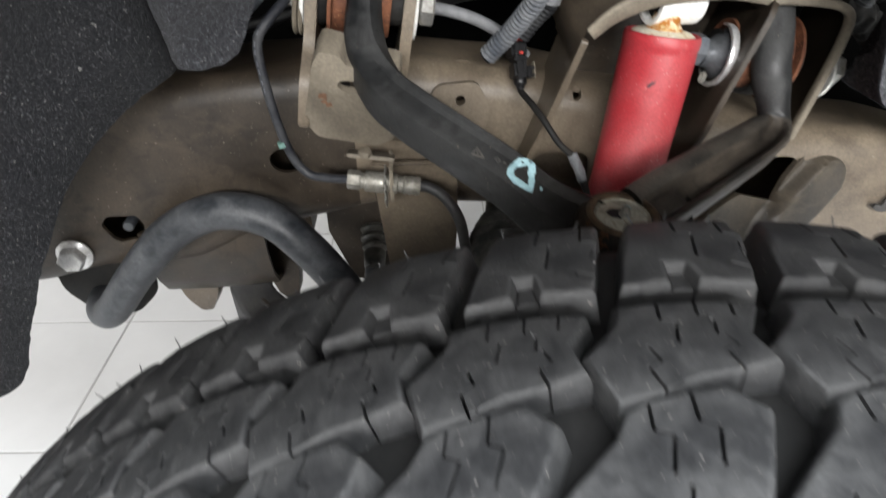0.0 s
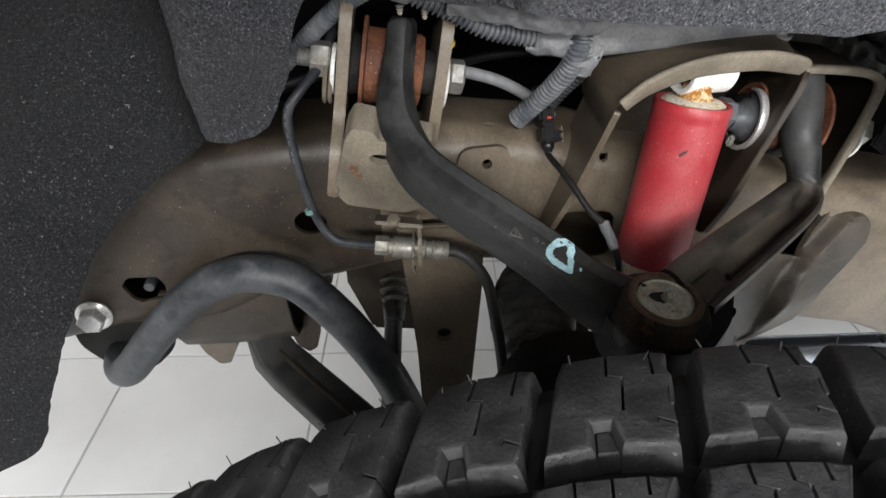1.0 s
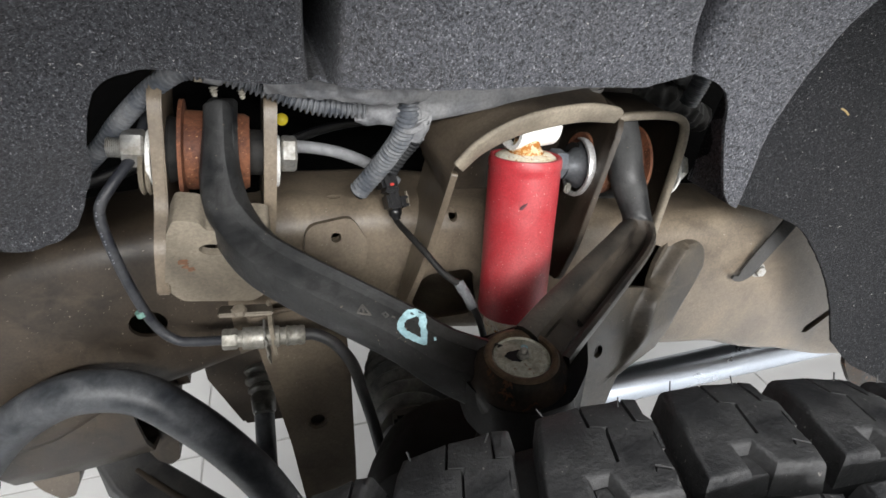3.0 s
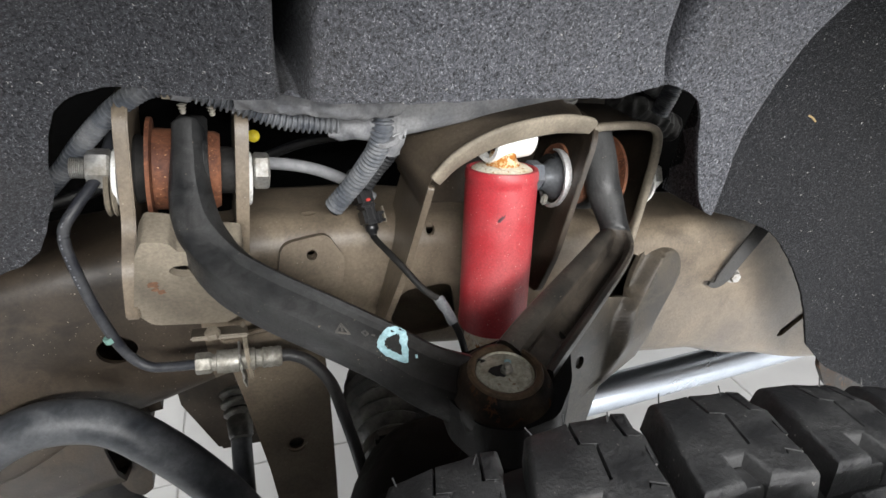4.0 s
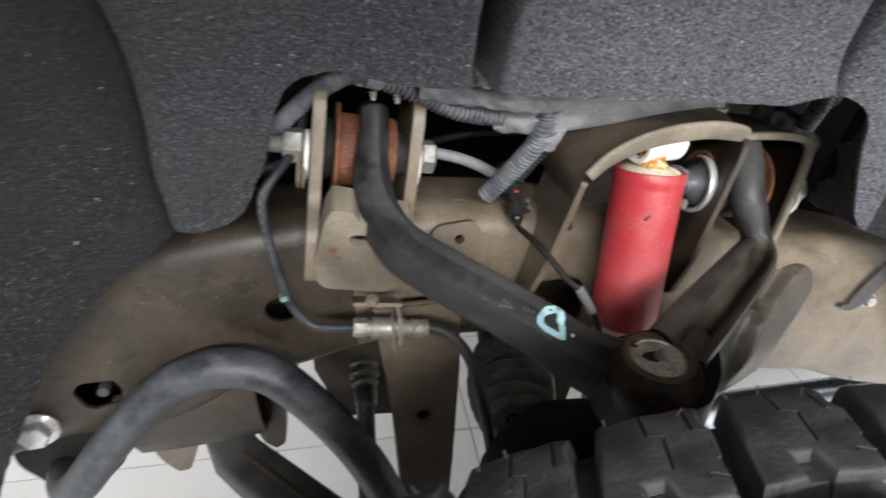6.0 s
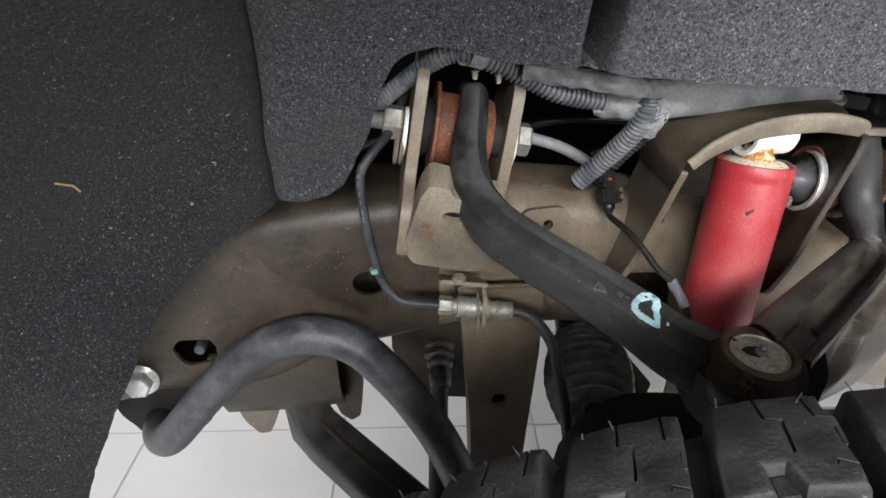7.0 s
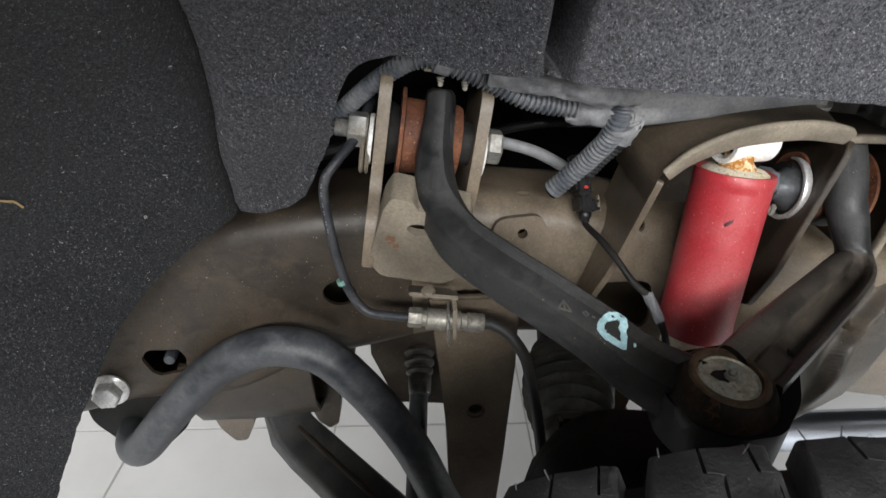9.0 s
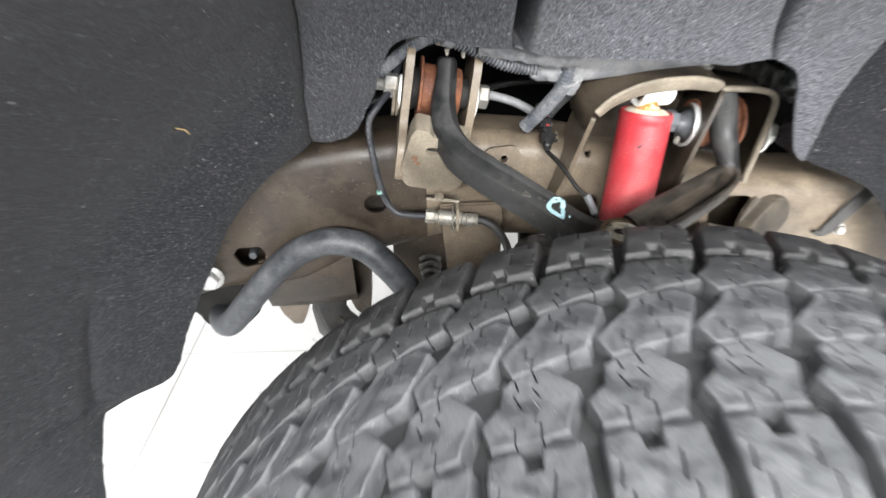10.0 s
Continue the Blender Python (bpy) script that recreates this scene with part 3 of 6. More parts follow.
for da, db, r in ((-0.0230, 0.004, 0.0040), (-0.0180, -0.003, 0.0030), (-0.0210, -0.001, 0.0026), (0.0120, 0.011, 0.0052)):
    bm = bmesh.new()
    random.seed(int(da * 9000) + 99)
    wob = [random.uniform(0.6, 1.15) for _ in range(14)]
    plate(bm, [(r * k * math.cos(i * math.pi / 7), r * 0.8 * k * math.sin(i * math.pi / 7)) for i, k in enumerate(wob)], PO + PX * da + PY * db - PZ * 0.0002, PX, PY, 0.0004, bevel=0)
    part("rust_spot", bm, CHIP, rail, "rust-brown chipped spot")


def bush(at, flip, length):
    """A rubber bush in a rusty sleeve with a broad flange."""
    b = thing("pivot_bush", at, "rusty steel-sleeved rubber bush in a bracket", "bush", "pivot bushes")
    ax = PIV * flip
    bm = bmesh.new()
    lathe(bm, [(0.0165, -0.0185), (0.034, -0.0180), (0.034, -0.0155), (0.027, -0.0145), (0.0262, 0.023), (0.0245, length - 0.018), (0.014, length - 0.018)], at, ax, 40)
    part("sleeve", bm, RUST, b, "rust-brown pressed steel sleeve")
    bm = bmesh.new()
    lathe(bm, [(0.010, -0.030), (0.020, -0.029), (0.023, -0.024), (0.020, -0.018), (0.018, 0.0), (0.016, 0.026), (0.016, 0.039), (0.010, 0.040)], at, ax, 32)
    part("rubber", bm, RUBBER, b, "black rubber core")
    return b


def pivot_bolt(at, head, s_cam, s_end, hexes):
    """Bolt end with cam washer; s is the distance along the pivot."""
    b = thing("pivot_bolt", at + PIV * s_cam, "zinc plated pivot bolt with white cam washer", "bolt", "pivot bolts")
    sgn = 1 if s_end > s_cam else -1
    bm = bmesh.new()
    lathe(bm, [(0.0185, 0), (0.0185, 0.0022), (0.0178, 0.003)], at + PIV * s_cam - UP * 0.006, PIV * sgn, 32)
    part("cam_washer", bm, WHITE, b, "off-white eccentric washer")
    bm = bmesh.new()
    hexagon(bm, at + PIV * (s_cam + 0.004 * sgn), PIV * sgn, 0.0225, hexes)
    part("hex_head", bm, ZINC, b)
    if abs(s_end - s_cam) > hexes + 0.005:
        bm = bmesh.new()
        n = 10
        prof = []
        for i in range(n):
            prof += [(0.0068, i * 0.0011), (0.0061, i * 0.0011 + 0.0006)]
        lathe(bm, prof, at + PIV * (s_cam + (hexes + 0.003) * sgn), PIV * sgn, 18)
        part("thread", bm, ZINC, b, "bare threaded end")
    return b


bush(BL, 1, 0.044)
bush(BR, -1, 0.050)
pivot_bolt(BL, True, -0.0360, -0.072, 0.014)
pivot_bolt(BL, True, 0.0432, 0.057, 0.011)
pivot_bolt(BOLT, True, 0.0410, 0.0510, 0.010)
bm = bmesh.new()
for s in (-0.040, -0.044):
    lathe(bm, [(0.017, 0), (0.0185, 0.0015), (0.017, 0.003)], BL + PIV * s - UP * 0.014, PIV, 26)
tagged(part("spacer_washer", bm, FRAME_PALE, None), "pale dusty spacer washers behind a bolt nut", "washer")

# ---- shock tower: hood, walls and the rear bush bracket ----
tower = part("shock_tower", (lambda b: (plate(b, smooth_outline([(-0.004, 0.014), (0.008, 0.012), (0.030, 0.004), (0.085, 0.004), (0.085, -0.12), (0.050, -0.145), (0.020, -0.125), (0.000, -0.060)], 5), (0.1415, 0.437, 0.716), (0.12, 1, 0), (0.30, 0, 1), 0.005), b)[1])(bmesh.new()), FRAME_TAN, rail, "pressed steel shock absorber tower")


def hood():
    """The curved roof of the tower with its turned-down lip."""
    bm = bmesh.new()
    ridge = spline([(0.1400, 0.436, 0.712), (0.1445, 0.435, 0.726), (0.153, 0.434, 0.7395), (0.170, 0.434, 0.7515), (0.200, 0.437, 0.7615), (0.245, 0.444, 0.763), (0.273, 0.447, 0.758), (0.280, 0.449, 0.7525)], 7)
    n = len(ridge)
    rows = []
    for k in range(9):
        row = []
        for i, p in enumerate(ridge):
            f = k / 8
            lift = 0.010 * math.sin(min(1.0, f * 1.4) * math.pi / 2)
            t = (ridge[min(i + 1, n - 1)] - ridge[max(i - 1, 0)]).normalized()
            out = Vector((-t.z, 0, t.x)).normalized() * (lift + 0.016 * f * (1 - i / n)) * smoothstep(0.0, 0.25, i / n)
            row.append(bm.verts.new(p + out + Vector((0.006 * f, 0.085 * f, 0))))
        rows.append(row)
    for a, b in zip(rows, rows[1:]):
        for i in range(n - 1):
            bm.faces.new((a[i], a[i + 1], b[i + 1], b[i]))
    bmesh.ops.solidify(bm, geom=bm.faces[:], thickness=0.0055)
    return bm


part("hood", hood(), FRAME_TAN, tower, "curved hood over the shock absorber", 50)
bm = bmesh.new()
lip = spline([(0.150, 0.4335, 0.7325), (0.168, 0.4325, 0.7475), (0.200, 0.434, 0.7585), (0.245, 0.441, 0.760), (0.273, 0.4440, 0.7555), (0.281, 0.4455, 0.7525)], 7)
sweep(bm, lip, rounded(0.005, 0.015, 0.0022, 2), Vector((0, -0.45, 1)), lambda f: (1, 0.8 + 0.35 * math.sin(f * math.pi)))
part("hood_lip", bm, FRAME_PALE, tower, "pale turned edge of the hood", 60)
# inner tower walls in the darker paint, which holds the tower's inside shade
bm = bmesh.new()
plate(bm, smooth_outline([(-0.006, 0.050), (0.06, 0.055), (0.06, -0.10), (0.020, -0.104), (-0.008, -0.098), (-0.014, -0.06)], 4), (0.272, 0.452, 0.705), (0.10, 1, 0), (0.30, 0, 1), 0.005)
part("middle_wall", bm, FRAME, tower)
bm = bmesh.new()
back = [(-0.075, 0.06), (0.12, 0.05), (0.12, -0.05), (-0.06, -0.06)]
plate(bm, back, (0.225, 0.535, 0.722), (1, 0, -0.15), (0, 0, 1), 0.004)
part("tower_back", bm, FRAME, tower)


def rear_bracket():
    """Inverted U of sheet round the rear bush."""
    bm = bmesh.new()
    line = spline([(0.252, 0, 0.640), (0.267, 0, 0.690), (0.282, 0, 0.738), (0.293, 0, 0.7495), (0.322, 0, 0.7475), (0.341, 0, 0.7435), (0.3495, 0, 0.7345), (0.3500, 0, 0.712), (0.3465, 0, 0.680), (0.3435, 0, 0.636)], 6)
    rows = []
    for y0 in (0.0, 0.02, 0.045, 0.07):
        row = []
        for i, p in enumerate(line):
            f = i / (len(line) - 1)
            front = 0.458 - 0.006 * math.sin(f * math.pi) + 0.010 * abs(2 * f - 1) ** 4
            row.append(bm.verts.new((p.x + 0.1 * y0, front + y0, p.z)))
        rows.append(row)
    for a, b in zip(rows, rows[1:]):
        for i in range(len(line) - 1):
            bm.faces.new((a[i], a[i + 1], b[i + 1], b[i]))
    bmesh.ops.solidify(bm, geom=bm.faces[:], thickness=0.005)
    bmesh.ops.recalc_face_normals(bm, faces=bm.faces)
    return bm


# sheet in the darker paint, for the shade inside the bracket
rear_u = part("rear_bush_bracket", rear_bracket(), FRAME, rail, "folded bracket round the rear bush", 50)
bm = bmesh.new()
rim = spline([(0.287, 0.4530, 0.7485), (0.296, 0.4522, 0.7492), (0.322, 0.4520, 0.7475), (0.341, 0.4522, 0.7435), (0.3495, 0.4525, 0.7345), (0.3500, 0.4535, 0.712), (0.3465, 0.4550, 0.680), (0.3435, 0.4600, 0.636)], 6)
sweep(bm, rim, rounded(0.0062, 0.0075, 0.002, 2), Vector((0, -1, 0)))
part("bracket_rim", bm, FRAME_PALE, rear_u, "pale rolled edge of the bracket", 60)

# bolt with a ring washer beside the shock absorber
ring = thing("cam_bolt", BOLT + PIV * -0.060, "grey cam bolt with a bright ring washer", "bolt")
bm = bmesh.new()
arc = []
for k in range(37):
    a = radians(70 + 245 * k / 36)
    arc.append(BOLT + PIV * -0.0500 - UP * 0.002 + IN * (0.0226 * math.cos(a)) + UP * (0.0234 * math.sin(a)))
sweep(bm, arc, rounded(0.0038, 0.0062, 0.0012, 2), PIV, lambda f: (0.4 + 0.6 * min(1.0, 6 * f, 6 * (1 - f)),) * 2)
part("ring_washer", bm, BRIGHT, ring, "bright steel ring")
bm = bmesh.new()
lathe(bm, [(0.0105, -0.014), (0.0112, -0.009), (0.0150, -0.004), (0.0190, 0.0005), (0.0212, 0.0030), (0.0150, 0.003)], BOLT + PIV * -0.0500 - UP * 0.002, PIV, 36)
lathe(bm, [(0.0095, -0.012), (0.0095, 0.003)], BOLT + PIV * -0.053, PIV, 20)
part("cam_plate", bm, CAM_GREY, ring, "dark grey cam plate")
bm = bmesh.new()
hexagon(bm, BOLT + PIV * -0.076, PIV, 0.0215, 0.012)
part("hex_head", bm, NUT, ring, "blue-grey hexagon head")
bm = bmesh.new()
block(bm, (0.006, 0.005, 0.009), basis(BOLT + PIV * -0.057 - UP * 0.020 - IN * 0.004, PIV, IN), 0.0015)
part("stop_tab", bm, BRASS, ring)

# gusset below the rear bracket, with a soft pressed ridge running up to a rounded end
GX = Vector((1, 0.36, 0)).normalized()
GY = (Vector((0, 0.15, 1)) - GX * GX.dot(Vector((0, 0.15, 1)))).normalized()
GZ = GX.cross(GY)
GO = Vector((0.412, 0.4845, 0.508))


def ridge_height(q):
    """The pressed ridge: full along a line, easing to nothing at its sides."""
    far = 1.0
    for a, b in ((Vector((0.000, 0.068)), Vector((-0.042, 0.030))), (Vector((-0.042, 0.030)), Vector((-0.062, -0.015))), (Vector((-0.062, -0.015)), Vector((-0.095, -0.090)))):
        f = min(1.0, max(0.0, (q - a).dot(b - a) / (b - a).length_squared))
        far = min(far, (q - a.lerp(b, f)).length / 0.0300)
    return 0.015 * smoothstep(1.0, 0.70, far) * smoothstep(-0.035, 0.020, q.y)


def gusset_sheet():
    """A sheet with the ridge pressed into it, trimmed along its right side."""
    bm = bmesh.new()
    left = lambda b: lerp_rows([(-0.20, -0.320), (-0.0535, -0.270), (0.010, -0.225), (0.030, -0.185), (0.068, -0.110), (0.086, -0.045), (0.104, -0.026)], b)
    right = lambda b: lerp_rows([(-0.20, -0.190), (-0.0535, -0.113), (-0.026, -0.094), (-0.018, -0.036), (0.0, -0.020), (0.0235, 0.001), (0.050, 0.030), (0.062, 0.034), (0.082, 0.022), (0.096, 0.002), (0.104, -0.016)], b)
    rows = []
    for j in range(91):
        b = -0.20 + 0.304 * j / 90
        a0, a1 = left(b), right(b)
        row = []
        for i in range(61):
            q = Vector((a0 + (a1 - a0) * i / 60, b))
            row.append(bm.verts.new(GO + GX * q.x + GY * q.y + GZ * ridge_height(q)))
        rows.append(row)
    for r0, r1 in zip(rows, rows[1:]):
        for k in range(60):
            bm.faces.new((r0[k], r0[k + 1], r1[k + 1], r1[k]))
    bmesh.ops.recalc_face_normals(bm, faces=bm.faces)
    bmesh.ops.solidify(bm, geom=bm.faces[:], thickness=0.005)
    return bm


def lerp_rows(rows, x):
    for (a, p), (b, q) in zip(rows, rows[1:]):
        if x <= b:
            return p + (q - p) * (x - a) / (b - a)
    return rows[-1][1]


gusset = part("gusset", gusset_sheet(), GUSSET, rail, "pressed gusset from rail to lower arm", 60)
punched(gusset, [
    (oval(0.0062, 0.0066, 20), GO + GX * -0.124 + GY * 0.014, tuple(GX), tuple(GY)),
    ([(-0.0520, 0.0560), (-0.0400, 0.0780), (-0.0265, 0.0925), (-0.0100, 0.1000), (0.0, 0.130), (-0.140, 0.130), (-0.140, 0.088)], GO, tuple(GX), tuple(GY)),
])

# another added dark sheet, hiding the bright floor behind the gusset's hole
bm = bmesh.new()
plate(bm, [(-0.20, 0.045), (-0.06, 0.040), (-0.10, -0.030), (-0.17, -0.12), (-0.26, -0.12)], GO - GZ * 0.020, GX, GY, 0.004, bevel=0)
part("dark_backing", bm, FRAME, gusset, "added dark sheet that blackens the gusset's hole")

# rusty tab below the rail behind the liner
bm = bmesh.new()
plate(bm, smooth_outline([(-0.05, 0.03), (0.06, 0.03), (0.11, -0.02), (0.06, -0.045), (0.0, -0.03), (-0.04, -0.005)]), (0.745, 0.500, 0.350), (1, 0.05, -0.5), (0, 0.1, 1), 0.006, bevel=0.0015)
part("rusty_tab", bm, ARM_CORNER, rail, "rust-brown tab below the rail")

# strap with a bright bolt on the rail
strap = thing("strap", (0.505, 0.48, 0.555), "black strap held to the rail by a bright bolt", "strap")
bm = bmesh.new()
sweep(bm, spline([(0.538, 0.474, 0.640), (0.520, 0.477, 0.606), (0.500, 0.480, 0.572), (0.489, 0.4815, 0.553), (0.480, 0.4815, 0.547), (0.471, 0.4815, 0.550)], 6), rounded(0.014, 0.003, 0.0012, 2), Vector((-0.5, -1, 0)), lambda f: (1.15 - 0.3 * f if f < 0.6 else 0.97 - 1.7 * (f - 0.6), 1))
part("strip", bm, STRAP, strap)
bm = bmesh.new()
lathe(bm, [(0.0082, 0), (0.0082, 0.002), (0.0066, 0.003)], (0.506, 0.486, 0.5505), (-0.1, -1, 0.1), 22)
hexagon(bm, (0.506, 0.4835, 0.5505), (-0.1, -1, 0.1), 0.0105, 0.0055)
part("bolt", bm, ZINC, strap, "bright bolt head")

# ---- upper control arm ----
arm = thing("upper_control_arm", (0.141, 0.30, 0.62), "dark grey dusty forged upper control arm", "control arm")
BALL = Vector((0.1455, 0.3025, 0.6665))


def smooth01(f):
    f = min(1.0, max(0.0, f))
    return f * f * (3 - 2 * f)


def morph(bm, line, round_prof, end_prof, up, blend, scale):
    """Sweeps a profile that changes from one shape into another along the line."""
    rings = []
    n = len(line) - 1
    for i, (p, t, s, u) in enumerate(frames_along(line, up)):
        f = i / n
        k, (sx, sy) = blend(f), scale(f)
        rings.append([bm.verts.new(p + s * ((a0 + (a1 - a0) * k) * sx) + u * ((b0 + (b1 - b0) * k) * sy)) for (a0, b0), (a1, b1) in zip(round_prof, end_prof)])
    m = len(round_prof)
    for r0, r1 in zip(rings, rings[1:]):
        for j in range(m):
            bm.faces.new((r0[j], r0[(j + 1) % m], r1[(j + 1) % m], r1[j]))
    bm.faces.new(rings[0][::-1])
    bm.faces.new(rings[-1])


def left_leg():
    """A rounded bar at the bush that widens into a ridged beam."""
    bm = bmesh.new()
    line = spline([(-0.003, 0.4665, 0.782), (-0.0035, 0.4635, 0.779), (-0.0055, 0.456, 0.766), (-0.009, 0.444, 0.744), (-0.008, 0.428, 0.722), (0.004, 0.406, 0.705), (0.026, 0.383, 0.695), (0.054, 0.363, 0.683), (0.084, 0.343, 0.669), (0.106, 0.3262, 0.6570), (0.124, 0.3130, 0.6520), (0.140, 0.3030, 0.6470)], 8)
    soft = [(0.0135, -0.012), (0.0160, -0.007), (0.0164, -0.001), (0.0155, 0.0050), (0.0120, 0.0090), (0.0070, 0.0108), (-0.0010, 0.0112), (-0.0085, 0.0104), (-0.0135, 0.0075), (-0.0160, 0.0010), (-0.0145, -0.012)]
    prof = [(0.0150, -0.014), (0.0166, -0.008), (0.0158, -0.004), (0.0050, 0.0115), (0.0032, 0.0128), (0.0008, 0.0124), (-0.0090, 0.0070), (-0.0120, 0.0085), (-0.0150, 0.0080), (-0.0162, 0.0040), (-0.0155, -0.012)]
    def wide(f):
        tip = min(1.0, 0.55 + 9.0 * f)
        return ((0.54 + 0.52 * smooth01((f - 0.10) / 0.38) + 0.22 * smooth01((f - 0.70) / 0.30)) * tip, (0.66 + 0.44 * smooth01((f - 0.15) / 0.45) - 0.16 * smooth01((f - 0.84) / 0.16)) * tip)
    morph(bm, line, soft, prof, Vector((-0.45, -0.55, 0.75)), lambda f: smooth01((f - 0.26) / 0.20), wide)
    return bm


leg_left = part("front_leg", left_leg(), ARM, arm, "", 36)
bm = bmesh.new()
lathe(bm, [(0.0262, -0.0095), (0.034, -0.0095), (0.0362, -0.007), (0.0362, 0.007), (0.034, 0.0095), (0.0262, 0.0095)], BL + PIV * 0.009, PIV, 40, caps=False)
part("eye", bm, ARM, leg_left)


def right_leg():
    """A round bar down from the bush that bends into a broad web with a dished channel."""
    bm = bmesh.new()
    line = spline([(0.2985, 0.470, 0.742), (0.2990, 0.459, 0.724), (0.2995, 0.450, 0.702), (0.3022, 0.441, 0.684), (0.3040, 0.434, 0.671), (0.3015, 0.4265, 0.6635), (0.292, 0.4165, 0.6605), (0.275, 0.402, 0.6595), (0.245, 0.3785, 0.6595), (0.210, 0.351, 0.6600), (0.182, 0.329, 0.6605), (0.160, 0.312, 0.6590)], 8)
    bar_prof = [(0.0142 * math.cos(radians(a)), 0.0124 * math.sin(radians(a))) for a in (-50, -20, 5, 25, 42, 56, 68, 80, 92, 104, 118, 134, 152, 180, 230)]
    web_prof = [(0.0170, -0.012), (0.0188, 0.002), (0.0172, 0.0085), (0.0140, 0.0105), (0.0095, 0.0108), (0.0045, 0.0100), (0.0015, 0.0075), (-0.0002, 0.0030), (-0.0095, 0.0010), (-0.0112, 0.0022), (-0.0124, 0.0085), (-0.0142, 0.0108), (-0.0170, 0.0112), (-0.0190, 0.0075), (-0.0170, -0.013)]
    n, m, rings = len(line) - 1, len(bar_prof), []
    for i, (p, t, s, u) in enumerate(frames_along(line, Vector((-0.35, -0.60, 0.70)))):
        f = i / n
        k, close = smooth01((f - 0.36) / 0.24), smooth01((f - 0.87) / 0.06)
        sx, sy = 1.0 - 0.18 * smooth01((f - 0.20) / 0.16) + 0.22 * smooth01((f - 0.36) / 0.55), 0.90 + 0.18 * f
        ring = []
        for j, ((a0, b0), (a1, b1)) in enumerate(zip(bar_prof, web_prof)):
            if j in (7, 8, 9):
                b1 += (0.0095 - b1) * close
            ring.append(bm.verts.new(p + s * ((a0 + (a1 - a0) * k) * sx) + u * ((b0 + (b1 - b0) * k) * sy)))
        rings.append(ring)
    for i, (r0, r1) in enumerate(zip(rings, rings[1:])):
        for j in range(m):
            f = bm.faces.new((r0[j], r0[(j + 1) % m], r1[(j + 1) % m], r1[j]))
            f.material_index = (1 if j in (5, 6, 7, 8) else 2) if i > n * 0.44 else 0
    bm.faces.new(rings[0][::-1])
    bm.faces.new(rings[-1])
    return bm


leg_right = part("rear_leg", right_leg(), ARM, arm, "rear leg with raised rims and a dusty dished web", 40)
leg_right.data.materials.append(ARM_DUSTY)
leg_right.data.materials.append(ARM_REAR)
bm = bmesh.new()
lathe(bm, [(0.0262, -0.007), (0.0295, -0.007), (0.0310, -0.005), (0.0310, 0.005), (0.0295, 0.007), (0.0262, 0.007)], BR - PIV * 0.002, PIV, 40, caps=False)
part("eye", bm, ARM, leg_right)
bm = bmesh.new()
lathe(bm, [(0.016, -0.036), (0.025, -0.033), (0.0292, -0.026), (0.0305, -0.014), (0.0285, -0.0085), (0.0266, -0.0045), (0.0248, -0.0012), (0.0222, 0.0008), (0.0190, 0.0012), (0.0170, -0.003)], BALL, (0.03, -0.10, 1), 44)
part("ball_joint_boss", bm, ARM_CORNER, arm, "rust-stained boss round the ball joint")
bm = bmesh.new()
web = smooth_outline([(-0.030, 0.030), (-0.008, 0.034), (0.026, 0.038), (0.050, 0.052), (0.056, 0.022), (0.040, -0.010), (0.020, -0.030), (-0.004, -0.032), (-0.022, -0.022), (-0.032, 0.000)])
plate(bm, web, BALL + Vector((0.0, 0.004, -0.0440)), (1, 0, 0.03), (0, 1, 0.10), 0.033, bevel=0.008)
part("corner_web", bm, SHADED_BLACK, arm)
bm = bmesh.new()
lathe(bm, [(0.0168, 0.0000), (0.0176, 0.0022), (0.0192, 0.0030), (0.0208, 0.0026), (0.0218, 0.0010)], BALL, (0.03, -0.10, 1), 44, caps=False)
part("retaining_ring", bm, worn("bronzed_ring", (0.060, 0.038, 0.022), (0.17, 0.115, 0.068), 0.5, 0.34, 0.4, scale=80, rust=(0.10, 0.045, 0.02), rust_at=0.6), arm, "rusty bronze-brown retaining ring")
cap = part("cap", (lambda b: (lathe(b, [(0.0166, -0.004), (0.0166, 0.0004), (0.0158, 0.0010), (0.0150, 0.0000), (0.0135, 0.0006), (0.0, 0.0012)], BALL, (0.03, -0.10, 1), 40), b)[1])(bmesh.new()), worn("tarnished_cap", (0.56, 0.55, 0.46), (0.33, 0.30, 0.23), 0.5, 0.36, 0.5, scale=85, grime=0.45, rust=(0.16, 0.065, 0.025), rust_at=0.61), arm, "tarnished yellow zinc dust cap")
bm = bmesh.new()
lathe(bm, [(0.0036, 0), (0.0034, 0.0015), (0.0022, 0.0022), (0.0025, 0.0038), (0.0016, 0.0052), (0.0, 0.0055)], BALL + Vector((0.001, 0, 0.0010)), (0.03, -0.10, 1), 14)
part("grease_nipple", bm, BRASS, cap, "brass grease nipple")
bm = bmesh.new()
plate(bm, [(r * math.cos(i * math.pi / 7), r * math.sin(i * math.pi / 7)) for i, r in enumerate((0.0062, 0.0050, 0.0056, 0.0044, 0.0050, 0.0062, 0.0074, 0.0056, 0.0050, 0.0040, 0.0048, 0.0042, 0.0040, 0.0056))], BALL + Vector((-0.0025, 0.0005, 0.0006)), (1, 0.2, -0.03), (0, 1, 0.10), 0.0006, bevel=0)
part("grease_stain", bm, RUBBER, cap, "ragged dark grease stain round the nipple")
bm = bmesh.new()
lathe(bm, [(0.0022, 0), (0.0016, 0.0005), (0, 0.0007)], BALL + Vector((0.0045, 0.0065, 0.0014)), (0.03, -0.1, 1), 9)
part("paint_dot", bm, BLUE, cap, "small blue paint dot")

